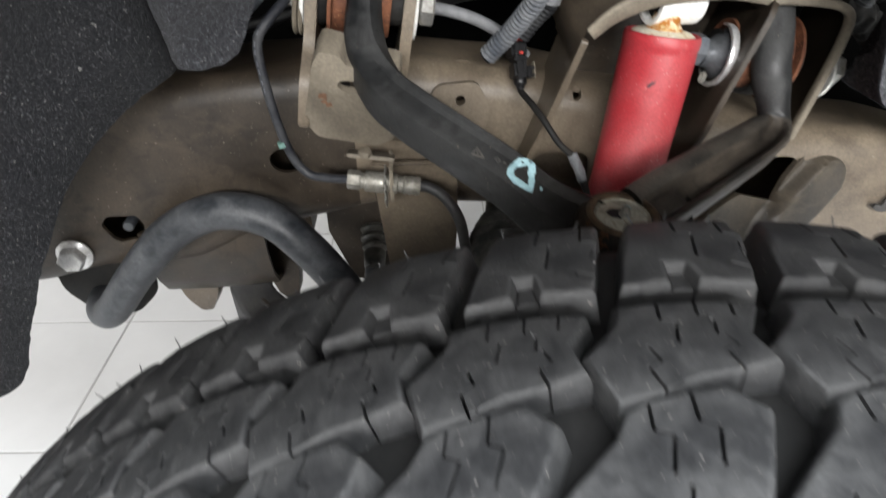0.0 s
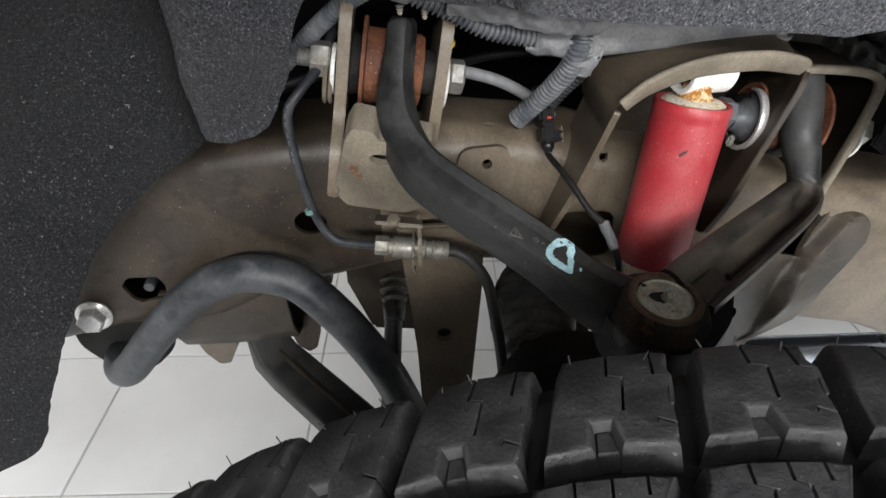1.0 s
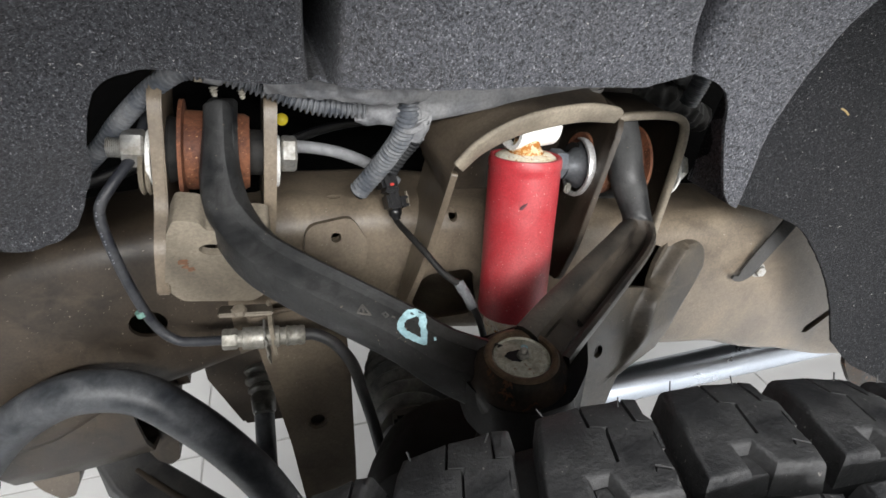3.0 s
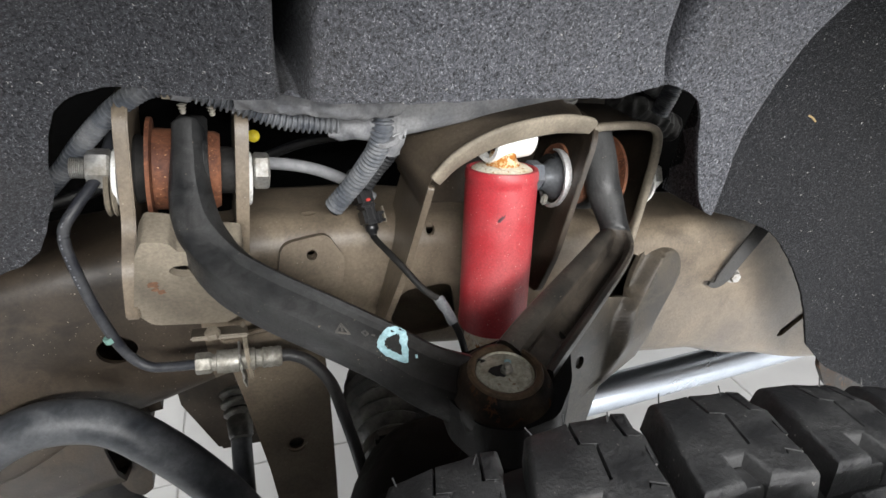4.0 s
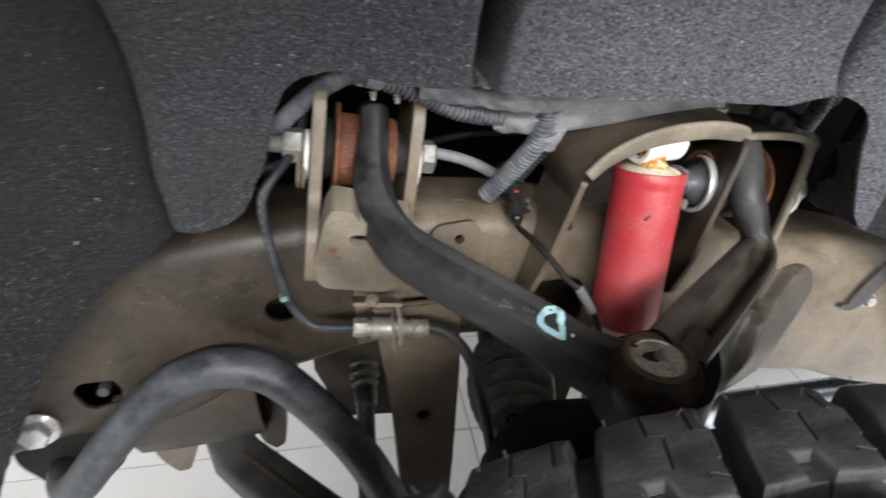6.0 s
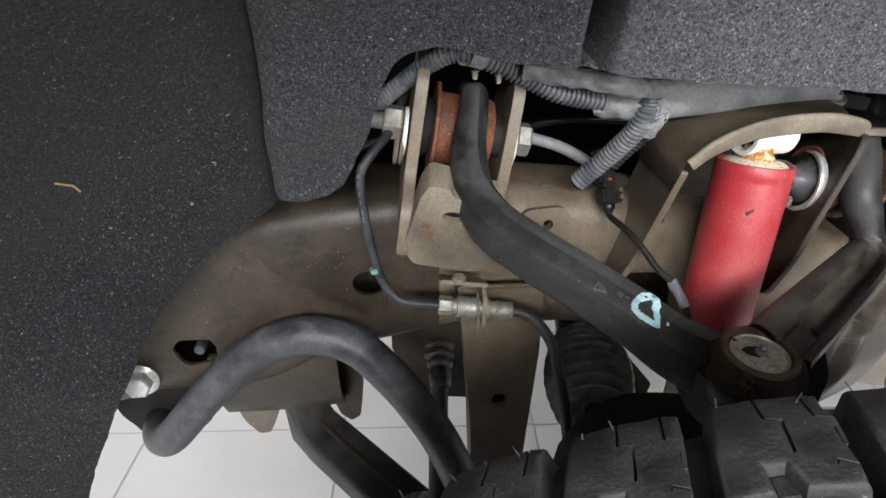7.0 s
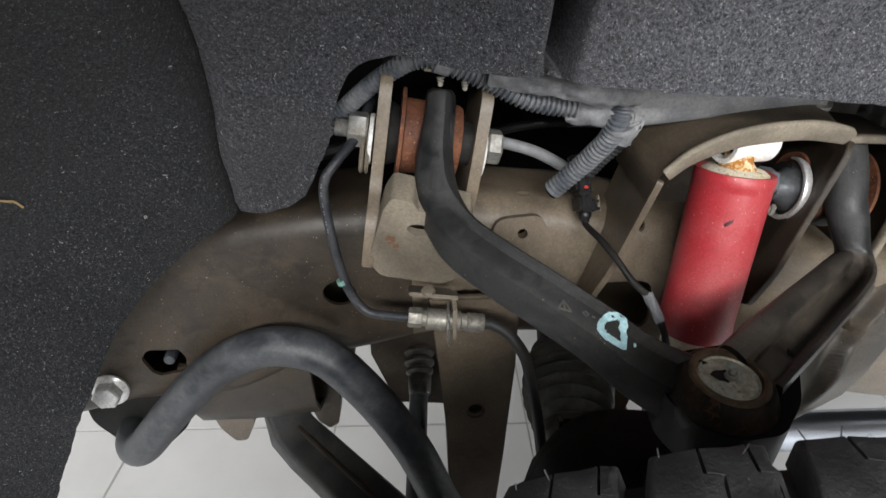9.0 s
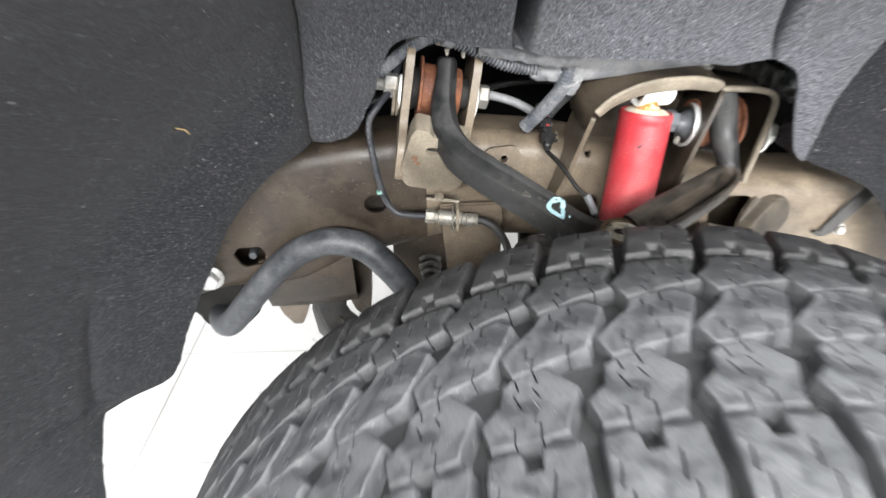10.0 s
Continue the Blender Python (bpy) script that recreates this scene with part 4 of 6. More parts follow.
# paint marker ring and cast marks on the front leg
TOPN = Vector((0.109, -0.417, 0.902)).normalized()
EX = (Vector((1, 0, 0)) - TOPN * TOPN.x).normalized()
EY = TOPN.cross(EX)
MARK = Vector((0.0894, 0.3338, 0.6767))
LEG_SKIN = BVHTree.FromPolygons([v.co for v in leg_left.data.vertices], [p.vertices[:] for p in leg_left.data.polygons])


def on_leg(a, b, lift=0.0):
    """A place on the skin of the front leg, a across and b up from the paint mark."""
    p = MARK + EX * a + EY * b
    place = LEG_SKIN.ray_cast(p + TOPN * 0.03, -TOPN, 0.08)[0]
    return (place if place is not None else p) + TOPN * lift


def brushed(bm, outline, wide, closed=True, lift=0.0007, per=7, seed=1):
    """A flat stroke that follows the skin of the leg, with a wavering width."""
    random.seed(seed)
    pts = outline + outline[:1] if closed else outline
    line = [Vector((a, b, 0)) for a, b in pts]
    fine = []
    for p, q in zip(line, line[1:]):
        fine += [p.lerp(q, k / per) for k in range(per)]
    if not closed:
        fine.append(line[-1])
    n = len(fine)
    rows = []
    for i, p in enumerate(fine):
        a = fine[(i - 2) % n] if closed else fine[max(0, i - 1)]
        b = fine[(i + 2) % n] if closed else fine[min(n - 1, i + 1)]
        d = (b - a).normalized()
        side = Vector((-d.y, d.x, 0)) * wide * random.uniform(0.42, 0.58)
        rows.append([bm.verts.new(on_leg(q.x, q.y, h)) for q, h in ((p - side, -0.0004), (p - side * 0.9, lift), (p + side * 0.9, lift), (p + side, -0.0004))])
    for r0, r1 in zip(rows, rows[1:] + rows[:1] if closed else rows[1:]):
        for k in range(3):
            bm.faces.new((r0[k], r0[k + 1], r1[k + 1], r1[k]))


bm = bmesh.new()
brushed(bm, [(-0.0018, 0.0092), (0.0035, 0.0088), (0.0068, 0.0070), (0.0066, -0.0020), (0.0050, -0.0090), (0.0010, -0.0065), (-0.0050, -0.0020), (-0.0070, 0.0020), (-0.0055, 0.0060)], 0.0042)
brushed(bm, [(0.0112, -0.0078), (0.0126, -0.0080)], 0.0022, False, seed=3)
part("paint_mark", bm, BLUE, leg_left, "pale blue paint marker ring")
bm = bmesh.new()
brushed(bm, [(-0.0300, 0.0150), (-0.0262, 0.0200), (-0.0225, 0.0125)], 0.0011, True, 0.0006)
brushed(bm, [(-0.0262, 0.0195), (-0.0262, 0.0145)], 0.0011, False, 0.0006)
brushed(bm, [(-0.0155, 0.0125), (-0.0135, 0.0132), (-0.0122, 0.0110), (-0.0140, 0.0098)], 0.0010, True, 0.0006)
brushed(bm, [(-0.0105, 0.0100), (-0.0085, 0.0090)], 0.0010, False, 0.0006)
part("cast_mark", bm, worn("cast_mark_worn", (0.05, 0.05, 0.05), (0.12, 0.11, 0.095), 0.5, 0.4, scale=60), leg_left, "raised casting marks")

# ---- shock absorber ----
shock = thing("shock_absorber", (0.165, 0.36, 0.42), "shock absorber with a red sleeve and white upper eye", "shock absorber")
TOP = Vector((0.2105, 0.4535, 0.7260))
AX = Vector((-0.0123, -0.016, -0.1322)).normalized()
bm = bmesh.new()
R = 0.0278
lathe(bm, [(R - 0.004, 0.0015), (R - 0.0028, -0.0012), (R - 0.0005, -0.001), (R + 0.0004, 0.002), (R + 0.0004, 0.007), (R - 0.0004, 0.009), (R, 0.012), (R, 0.116), (R + 0.0006, 0.127), (R - 0.0005, 0.131), (R - 0.004, 0.131)], TOP, AX, 48, caps=False)
sleeve = part("sleeve", bm, RED, shock, "scuffed red plastic dust sleeve")
bm = bmesh.new()
mk = TOP + AX * 0.026 - Vector((0.30, 0.95, 0)).normalized() * 0.0274
block(bm, (0.012, 0.0016, 0.0030), basis(mk, (0.8, 0.05, 0.6), (0, 1, 0)), 0.0007)
block(bm, (0.006, 0.0016, 0.0022), basis(mk + Vector((0.004, 0.0006, 0.006)), (0.3, 0.05, 0.9), (0, 1, 0)), 0.0006)
part("scuff", bm, plain("scuff_grey", (0.12, 0.05, 0.06), 0.6), sleeve, "dark scuff on the sleeve")
bm = bmesh.new()
lathe(bm, [(0.0, -0.0042), (0.006, -0.0042), (R - 0.008, -0.0026), (R - 0.0045, -0.0004), (R - 0.004, 0.004)], TOP, AX, 40, caps=False)
part("top_cap", bm, CREAM, shock, "cream cap with orange rust streaks")
bm = bmesh.new()
lathe(bm, [(0.0135, 0.002), (0.0135, -0.004), (0.0105, -0.008), (0.0095, -0.014)], TOP, AX, 24)
part("rod_collar", bm, CREAM_RUSTY, shock, "rust-streaked collar below the eye")
EYE_AX = Vector((1, 0.22, -0.05)).normalized()
bm = bmesh.new()
E0 = TOP - AX * 0.0215 + Vector((0.004, 0.006, 0))
lathe(bm, [(0.0130, -0.0185), (0.0160, -0.0185), (0.0168, -0.0175), (0.0168, 0.0175), (0.0160, 0.0185), (0.0130, 0.0185), (0.0130, -0.0185)], E0, EYE_AX, 36, caps=False)
part("upper_eye", bm, WHITE, shock, "white painted mounting eye")
bm = bmesh.new()
lathe(bm, [(0.0129, -0.012), (0.009, -0.013), (0.009, 0.013), (0.0129, 0.012)], E0, EYE_AX, 24)
part("eye_bush", bm, RUBBER, shock, "black rubber eye bush")
bm = bmesh.new()
lathe(bm, [(0.0225, 0.12), (0.0225, 0.30), (0.018, 0.31)], TOP, AX, 32)
part("lower_tube", bm, CREAM, shock, "cream lower tube")

# nuts above the shock eye
bm = bmesh.new()
lathe(bm, [(0.010, 0), (0.010, 0.003)], (0.277, 0.482, 0.7660), (0, -0.3, 1), 20)
hexagon(bm, (0.277, 0.482, 0.7680), (0, -0.3, 1), 0.0115, 0.005)
tagged(part("hood_bolt", bm, ZINC), "pale bolt head on the shock tower hood", "bolt")

# ---- stabiliser bar ----
sway = thing("stabiliser_bar", (-0.12, 0.47, 0.43), "thick dark grey stabiliser bar bent over the rail", "stabiliser bar")
bm = bmesh.new()
tube(bm, [(-0.318, 0.70, 0.425), (-0.318, 0.60, 0.425), (-0.316, 0.535, 0.428), (-0.306, 0.500, 0.436), (-0.288, 0.484, 0.446), (-0.246, 0.475, 0.498), (-0.203, 0.470, 0.545), (-0.166, 0.468, 0.568), (-0.135, 0.465, 0.574), (-0.102, 0.462, 0.564), (-0.073, 0.454, 0.537), (-0.048, 0.447, 0.503), (-0.026, 0.438, 0.466), (-0.006, 0.427, 0.420), (0.02, 0.41, 0.37)], 0.0168, 26, 8)
part("bar", bm, BAR, sway)
bm = bmesh.new()
lathe(bm, [(0.018, 0), (0.030, 0.002), (0.030, 0.050), (0.018, 0.052)], (-0.317, 0.528, 0.428), (0, 1, 0), 28)
part("bush", bm, RUBBER, sway, "black rubber bar bush")
bm = bmesh.new()
plate(bm, smooth_outline([(-0.045, 0.040), (0.060, 0.045), (0.050, -0.012), (0.022, -0.034), (-0.020, -0.030), (-0.045, 0.005)]), (-0.310, 0.530, 0.440), (1, 0, 0.1), (0, 0.1, 1), 0.006)
part("clamp", bm, RUBBER, sway, "dark bush clamp below the rail")

# ---- lower arm, drive shaft, tie rod, knuckle, torsion bar ----
lower = thing("lower_control_arm", (-0.10, 0.5, 0.25), "black dusty box-section lower control arm", "control arm")
bm = bmesh.new()
sweep(bm, [Vector(p) for p in ((-0.172, 0.640, 0.445), (-0.172, 0.600, 0.425), (-0.175, 0.572, 0.398), (-0.168, 0.562, 0.378), (-0.150, 0.548, 0.366), (-0.06, 0.470, 0.338), (0.07, 0.355, 0.29))], rounded(0.046, 0.036, 0.005, 3), Vector((0.3, -0.45, 1)), lambda f: (0.95 + 0.25 * f, 1))
part("beam", bm, STRAP, lower, "", 50)
bm = bmesh.new()
lathe(bm, [(0.017, -0.030), (0.026, -0.030), (0.0275, -0.028), (0.0275, 0.028), (0.026, 0.030), (0.017, 0.030)], (-0.172, 0.622, 0.440), (1, 0.05, 0.05), 32, caps=False)
part("bush_sleeve", bm, STRAP, lower, "dusty black bush sleeve")
bm = bmesh.new()
sweep(bm, [Vector(p) for p in ((-0.168, 0.562, 0.3965), (-0.150, 0.548, 0.3845), (-0.06, 0.470, 0.3565), (0.07, 0.355, 0.3085))], rounded(0.006, 0.004, 0.0015, 2), Vector((0.3, -0.45, 1)))
part("weld_seam", bm, FRAME, lower, "brownish weld seam along the beam")

axle = thing("drive_shaft", (0.10, 0.46, 0.50), "drive shaft with a ribbed black rubber boot", "drive shaft")
bm = bmesh.new()
prof = []
for i in range(8):
    r = 0.0285 + 0.0135 * math.sin(math.pi * (i + 1.2) / 9.5)
    prof += [(r - 0.010, i * 0.0118), (r - 0.001, i * 0.0118 + 0.0036), (r, i * 0.0118 + 0.0050), (r - 0.001, i * 0.0118 + 0.0064), (r - 0.010, i * 0.0118 + 0.0098)]
prof += [(0.0270, 0.096), (0.0270, 0.108), (0.022, 0.112)]
lathe(bm, prof, (0.122, 0.520, 0.512), (-0.17, -1, -0.12), 44)
part("boot", bm, BOOT, axle, "ribbed rubber boot")
bm = bmesh.new()
tube(bm, [(0.155, 0.80, 0.535), (0.112, 0.525, 0.512)], 0.016, 16)
part("shaft", bm, FRAME, axle, "dusty steel shaft")
bm = bmesh.new()
block(bm, (0.030, 0.012, 0.026), basis((0.100, 0.398, 0.535), (1, 0, 0), (0, 1, 0)), 0.003)
part("clamp_ear", bm, BLACK, axle)

tie = thing("tie_rod", (-0.026, 0.5, 0.42), "tie rod with a small ribbed rubber boot", "tie rod")
bm = bmesh.new()
prof = []
for i in range(6):
    r = 0.0245 - 0.0020 * i
    prof += [(r - 0.004, i * 0.010), (r, i * 0.010 + 0.003), (r, i * 0.010 + 0.006), (r - 0.004, i * 0.010 + 0.009)]
prof += [(0.0125, 0.062), (0.0115, 0.078), (0.010, 0.080)]
lathe(bm, prof, (-0.021, 0.605, 0.489), (-0.02, -0.88, -0.50), 32)
part("boot", bm, BOOT, tie, "ribbed rubber boot")
bm = bmesh.new()
tube(bm, [(-0.022, 0.56, 0.460), (-0.027, 0.50, 0.412), (-0.034, 0.38, 0.352), (-0.04, 0.28, 0.30)], 0.0100, 16)
part("rod", bm, BAR, tie, "dark steel rod")

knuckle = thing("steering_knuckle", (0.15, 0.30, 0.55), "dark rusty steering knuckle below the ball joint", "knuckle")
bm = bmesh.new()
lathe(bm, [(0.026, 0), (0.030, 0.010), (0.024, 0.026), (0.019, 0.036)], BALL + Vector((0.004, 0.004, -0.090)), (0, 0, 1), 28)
part("ball_boot", bm, SHADED_BLACK, knuckle, "black ball joint boot")
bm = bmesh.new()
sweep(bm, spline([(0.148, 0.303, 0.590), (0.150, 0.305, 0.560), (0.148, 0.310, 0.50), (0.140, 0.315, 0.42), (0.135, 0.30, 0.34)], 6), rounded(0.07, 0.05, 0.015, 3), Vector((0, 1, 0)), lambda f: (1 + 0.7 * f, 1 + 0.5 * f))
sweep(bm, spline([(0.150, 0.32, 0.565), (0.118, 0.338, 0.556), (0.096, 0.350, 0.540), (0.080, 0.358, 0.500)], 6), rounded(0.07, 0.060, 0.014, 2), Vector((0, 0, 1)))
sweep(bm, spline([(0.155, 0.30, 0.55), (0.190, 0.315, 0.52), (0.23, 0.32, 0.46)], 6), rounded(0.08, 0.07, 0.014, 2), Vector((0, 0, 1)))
part("upright", bm, SHADED_BLACK, knuckle, "forged upright darkened for the tyre's shade")
bm = bmesh.new()
plate(bm, [(-0.018, 0.030), (0.0, 0.032), (0.026, 0.004), (0.010, -0.028), (-0.006, -0.010)], (0.150, 0.474, 0.494), (1, 0, -0.1), (0, 0.55, 0.83), 0.005, bevel=0.001)
block(bm, (0.010, 0.05, 0.010), basis((0.168, 0.470, 0.478), (1, 0, 0), (0, 1, 0.1)), 0.002)
part("fitting", bm, FRAME_TAN, knuckle, "tan fitting beside the boot")

bar = thing("torsion_bar", (0.7, 0.7, 0.18), "bare blue-grey steel torsion bar below the rail", "torsion bar")
bm = bmesh.new()
tube(bm, [(0.30, 0.70, 0.196), (1.7, 0.70, 0.176)], 0.030, 64, 2)
part("shaft", bm, STEEL_ROD, bar)
bm = bmesh.new()
block(bm, (0.07, 0.09, 0.30), Matrix.Translation((1.52, 0.70, 0.336)), 0.006)
part("anchor", bm, RUBBER, bar, "black anchor bracket at the bar's end")

# added out of view: shades the floor, darkens the bar's reflection
bm = bmesh.new()
block(bm, (3.2, 2.2, 0.03), Matrix.Translation((1.87, 1.77, 0.50)), 0)
tagged(part("shade_panel", bm, RUBBER), "unseen black panel added to shade the floor and torsion bar", "panel")

# ---- brake pipe and hose ----
brake = thing("brake_line", (-0.03, 0.44, 0.61), "dark brake pipe joined to a rubber hose by a zinc union", "brake line")
bm = bmesh.new()
pipe_line = [(-0.050, 0.51, 0.775), (-0.062, 0.478, 0.752), (-0.076, 0.462, 0.738), (-0.086, 0.455, 0.724), (-0.0855, 0.452, 0.699), (-0.081, 0.451, 0.664), (-0.0735, 0.450, 0.634), (-0.062, 0.447, 0.6195), (-0.048, 0.443, 0.6175), (-0.028, 0.4375, 0.6185)]
tube(bm, pipe_line, 0.0036, 14)
pipe = part("pipe", bm, worn("pipe_coating", (0.020, 0.022, 0.028), (0.058, 0.060, 0.064), 0.4, 0.4, scale=40), brake)
bm = bmesh.new()
smooth_pipe = resample(spline(pipe_line, 10), 0.002)
for i in range(36, 62):
    if i % 7 in (1, 2, 4, 5):
        p, q = smooth_pipe[i], smooth_pipe[i + 1]
        d = (q - p).normalized()
        block(bm, (0.0010, 0.0009, 0.0004), basis(p + Vector((-0.0012, -0.0034, 0.0006)), d, d.cross(Vector((0, 1, 0.1)))), 0)
part("print_bars", bm, plain("pale_print", (0.17, 0.18, 0.20), 0.6), pipe, "worn pale print along the pipe")
bm = bmesh.new()
tube(bm, [(-0.0800, 0.4502, 0.647), (-0.0790, 0.4501, 0.643)], 0.0039, 14)
part("band", bm, plain("green_band", (0.16, 0.30, 0.26), 0.6), pipe, "faint green band")
UAX = Vector((0.985, -0.02, -0.13)).normalized()
U0 = Vector((-0.030, 0.4375, 0.6190))
bm = bmesh.new()
hexagon(bm, U0, UAX, 0.0135, 0.011)
part("pipe_nut", bm, BRASS, brake, "zinc hexagon nut")
bm = bmesh.new()
lathe(bm, [(0.006, 0.010), (0.0062, 0.014), (0.0085, 0.0145), (0.0085, 0.029), (0.0072, 0.0295), (0.0072, 0.036), (0.0082, 0.0365), (0.0082, 0.040), (0.0066, 0.041), (0.0066, 0.045), (0.0078, 0.046), (0.0072, 0.0485), (0.0078, 0.051), (0.0072, 0.0535), (0.0078, 0.0565), (0.0070, 0.059), (0.0045, 0.059)], U0, UAX, 24)
part("union", bm, BRASS, brake, "dull yellow zinc union")
bm = bmesh.new()
clip = [U0 + UAX * (0.031 + 0.0007 * math.sin(k * 2.1)) + Vector((0, -0.003, 0.013 - 0.0030 * k)) for k in range(11)]
sweep(bm, spline(clip, 4), rounded(0.016, 0.0013, 0.0005, 1), UAX)
part("spring_clip", bm, ZINC, brake, "bright spring clip")
bm = bmesh.new()
plate(bm, [(-0.014, 0.016), (0.014, 0.022), (0.014, -0.012), (-0.012, -0.014)], U0 + UAX * 0.0345 + Vector((0, 0.004, 0)), (0, 1, 0), (0, 0, 1), 0.003)
block(bm, (0.038, 0.022, 0.003), basis(U0 + UAX * 0.020 + Vector((0, 0.008, 0.0195)), UAX, (0, 1, -0.3)), 0.001)
part("bracket", bm, FRAME_PALE, brake, "small steel hose bracket")
bm = bmesh.new()
hexagon(bm, U0 + UAX * 0.016 + Vector((0, 0.001, 0.0225)), (0, -0.25, 0.97), 0.0095, 0.005)
part("bracket_bolt", bm, FRAME_PALE, brake, "dusty bolt head")
bm = bmesh.new()
tube(bm, [U0 + UAX * 0.057, U0 + UAX * 0.067 + Vector((0, -0.001, 0.0)), (0.049, 0.430, 0.603), (0.060, 0.420, 0.588), (0.065, 0.410, 0.565), (0.070, 0.400, 0.537), (0.076, 0.385, 0.49), (0.085, 0.36, 0.43)], 0.0046, 16)
part("hose", bm, STRAP, brake, "black rubber hose")

bm = bmesh.new()
tube(bm, [(0.035, 0.36, 0.42), (0.045, 0.385, 0.458), (0.060, 0.392, 0.476), (0.085, 0.39, 0.480), (0.105, 0.38, 0.470)], 0.0042, 10)
tagged(part("thin_cable", bm, BLACK), "thin black cable looped below the boot", "cable")

# ---- wiring ----
loom = thing("wiring_loom", (0.05, 0.48, 0.76), "grey ribbed conduit loom bound with tape", "wiring loom")
bm = bmesh.new()
corrugated(bm, [(-0.150, 0.540, 0.692)] + [(-0.0900, 0.5000, 0.7470), (-0.0690, 0.4890, 0.7690), (-0.0470, 0.4770, 0.7890), (-0.0300, 0.4680, 0.8010), (-0.0190, 0.4640, 0.8060), (-0.0060, 0.4620, 0.8060)], 0.0068, 0.0036, 0.0021)
part("conduit", bm, CONDUIT, loom, "grey ribbed conduit")
bm = bmesh.new()
corrugated(bm, [(0.0010, 0.4630, 0.8040), (0.0200, 0.4620, 0.7960), (0.0320, 0.4610, 0.7910), (0.0440, 0.4600, 0.7850), (0.0560, 0.4590, 0.7800), (0.0730, 0.4590, 0.7760), (0.0910, 0.4590, 0.7740)], 0.0078, 0.0036, 0.0022)
part("conduit", bm, CONDUIT, loom, "grey ribbed conduit")
bm = bmesh.new()
tube(bm, [(-0.0060, 0.4620, 0.8060), (0.0030, 0.4630, 0.8030)], 0.0084, 18)
part("tape_band", bm, TAPE, loom, "grey tape band")


def wrinkled(bm, pts, r, seed):
    """Tape wound round a bundle: overlapping turns with creases that run askew."""
    line = resample(spline(pts, 10), 0.0014)
    random.seed(seed)
    m, rings, lift = 26, [], 0.0
    for i, (p, t, s, u) in enumerate(frames_along(line, Vector((0.1, 0.3, 0.95)))):
        if i % 7 == 0:
            lift = random.uniform(-0.05, 0.09)
        ring = []
        for j in range(m):
            a = 2 * math.pi * j / m
            crease = 0.07 * math.sin(3 * a + i * 0.55 + seed) + 0.16 * noise.noise(Vector((math.cos(a) * 2.2, math.sin(a) * 2.2, i * 0.16 + seed * 7)))
            k = r * (1 + lift + crease)
            ring.append(bm.verts.new(p + s * (k * math.cos(a)) + u * (0.94 * k * math.sin(a))))
        rings.append(ring)
    for r0, r1 in zip(rings, rings[1:]):
        for j in range(m):
            bm.faces.new((r0[j], r0[(j + 1) % m], r1[(j + 1) % m], r1[j]))
    bm.faces.new(rings[0][::-1])
    bm.faces.new(rings[-1])


bm = bmesh.new()
wrinkled(bm, [(0.088, 0.471, 0.7690), (0.100, 0.466, 0.7690), (0.114, 0.461, 0.7690), (0.128, 0.460, 0.7715), (0.146, 0.461, 0.7745)], 0.0108, 3)
wrinkled(bm, [(0.0300, 0.4520, 0.7980), (0.0500, 0.4440, 0.7950), (0.0700, 0.4370, 0.7930), (0.0870, 0.4300, 0.7910), (0.1080, 0.4400, 0.7860), (0.1320, 0.4560, 0.7820)], 0.0072, 12)
wrinkled(bm, [(0.127, 0.462, 0.7720), (0.128, 0.461, 0.760), (0.125, 0.464, 0.748)], 0.0084, 5)
part("tape", bm, TAPE, loom, "wrinkled grey tape at the branch")
bm = bmesh.new()
line = spline([(0.128, 0.462, 0.7740), (0.160, 0.462, 0.7770), (0.200, 0.466, 0.7800), (0.240, 0.474, 0.7810), (0.272, 0.485, 0.780)], 10)
sweep(bm, line, [(a, b * 1.25) for a, b in circle(0.0125, 18)], Vector((0, 0.3, 1)))
part("tape_sleeve", bm, TAPE, loom, "smooth grey tape sleeve")
bm = bmesh.new()
corrugated(bm, [(0.1200, 0.4520, 0.7770), (0.1190, 0.4520, 0.7680), (0.1160, 0.4590, 0.7510), (0.1090, 0.4680, 0.7360), (0.1010, 0.4760, 0.7220), (0.0850, 0.4850, 0.7010)], 0.0080, 0.0036, 0.0017)
branch = part("branch_conduit", bm, CONDUIT, loom, "grey ribbed branch conduit")
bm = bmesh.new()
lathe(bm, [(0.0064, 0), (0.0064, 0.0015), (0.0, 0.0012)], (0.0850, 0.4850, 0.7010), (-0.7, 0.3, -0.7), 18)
part("open_end", bm, DARK, branch, "open conduit end painted black for its shade")
bm = bmesh.new()
corrugated(bm, [(0.1330, 0.4660, 0.7590), (0.1280, 0.4740, 0.7430), (0.1190, 0.4800, 0.7300), (0.1110, 0.4840, 0.7170)], 0.0072, 0.0036, 0.0010)
part("second_conduit", bm, CONDUIT_DARK, loom, "dark ribbed conduit behind the branch")
bm = bmesh.new()
lathe(bm, [(0.0086, 0), (0.0093, 0.0006), (0.0093, 0.0034), (0.0086, 0.004)], (0.1220, 0.4540, 0.7610), (0.25, 0.1, -1), 20)
block(bm, (0.010, 0.005, 0.006), basis((0.1300, 0.4520, 0.7610), (0.8, 0, 0.3), (0, 1, 0)), 0.0012)
block(bm, (0.008, 0.003, 0.003), basis((0.1340, 0.4510, 0.7630), (0.3, 0, 1), (0, 1, 0)), 0.0006)
part("cable_tie", bm, TAPE, loom, "grey cable tie")
bm = bmesh.new()
for x, y, z in ((-0.003, 0.461, 0.7955), (0.0135, 0.461, 0.7925)):
    for k in range(3):
        lathe(bm, [(0.0014, 0), (0.0032 - 0.0006 * k, 0.0008), (0.0012, 0.0024)], (x, y, z - 0.0021 * k), (0, -0.1, -1), 12)
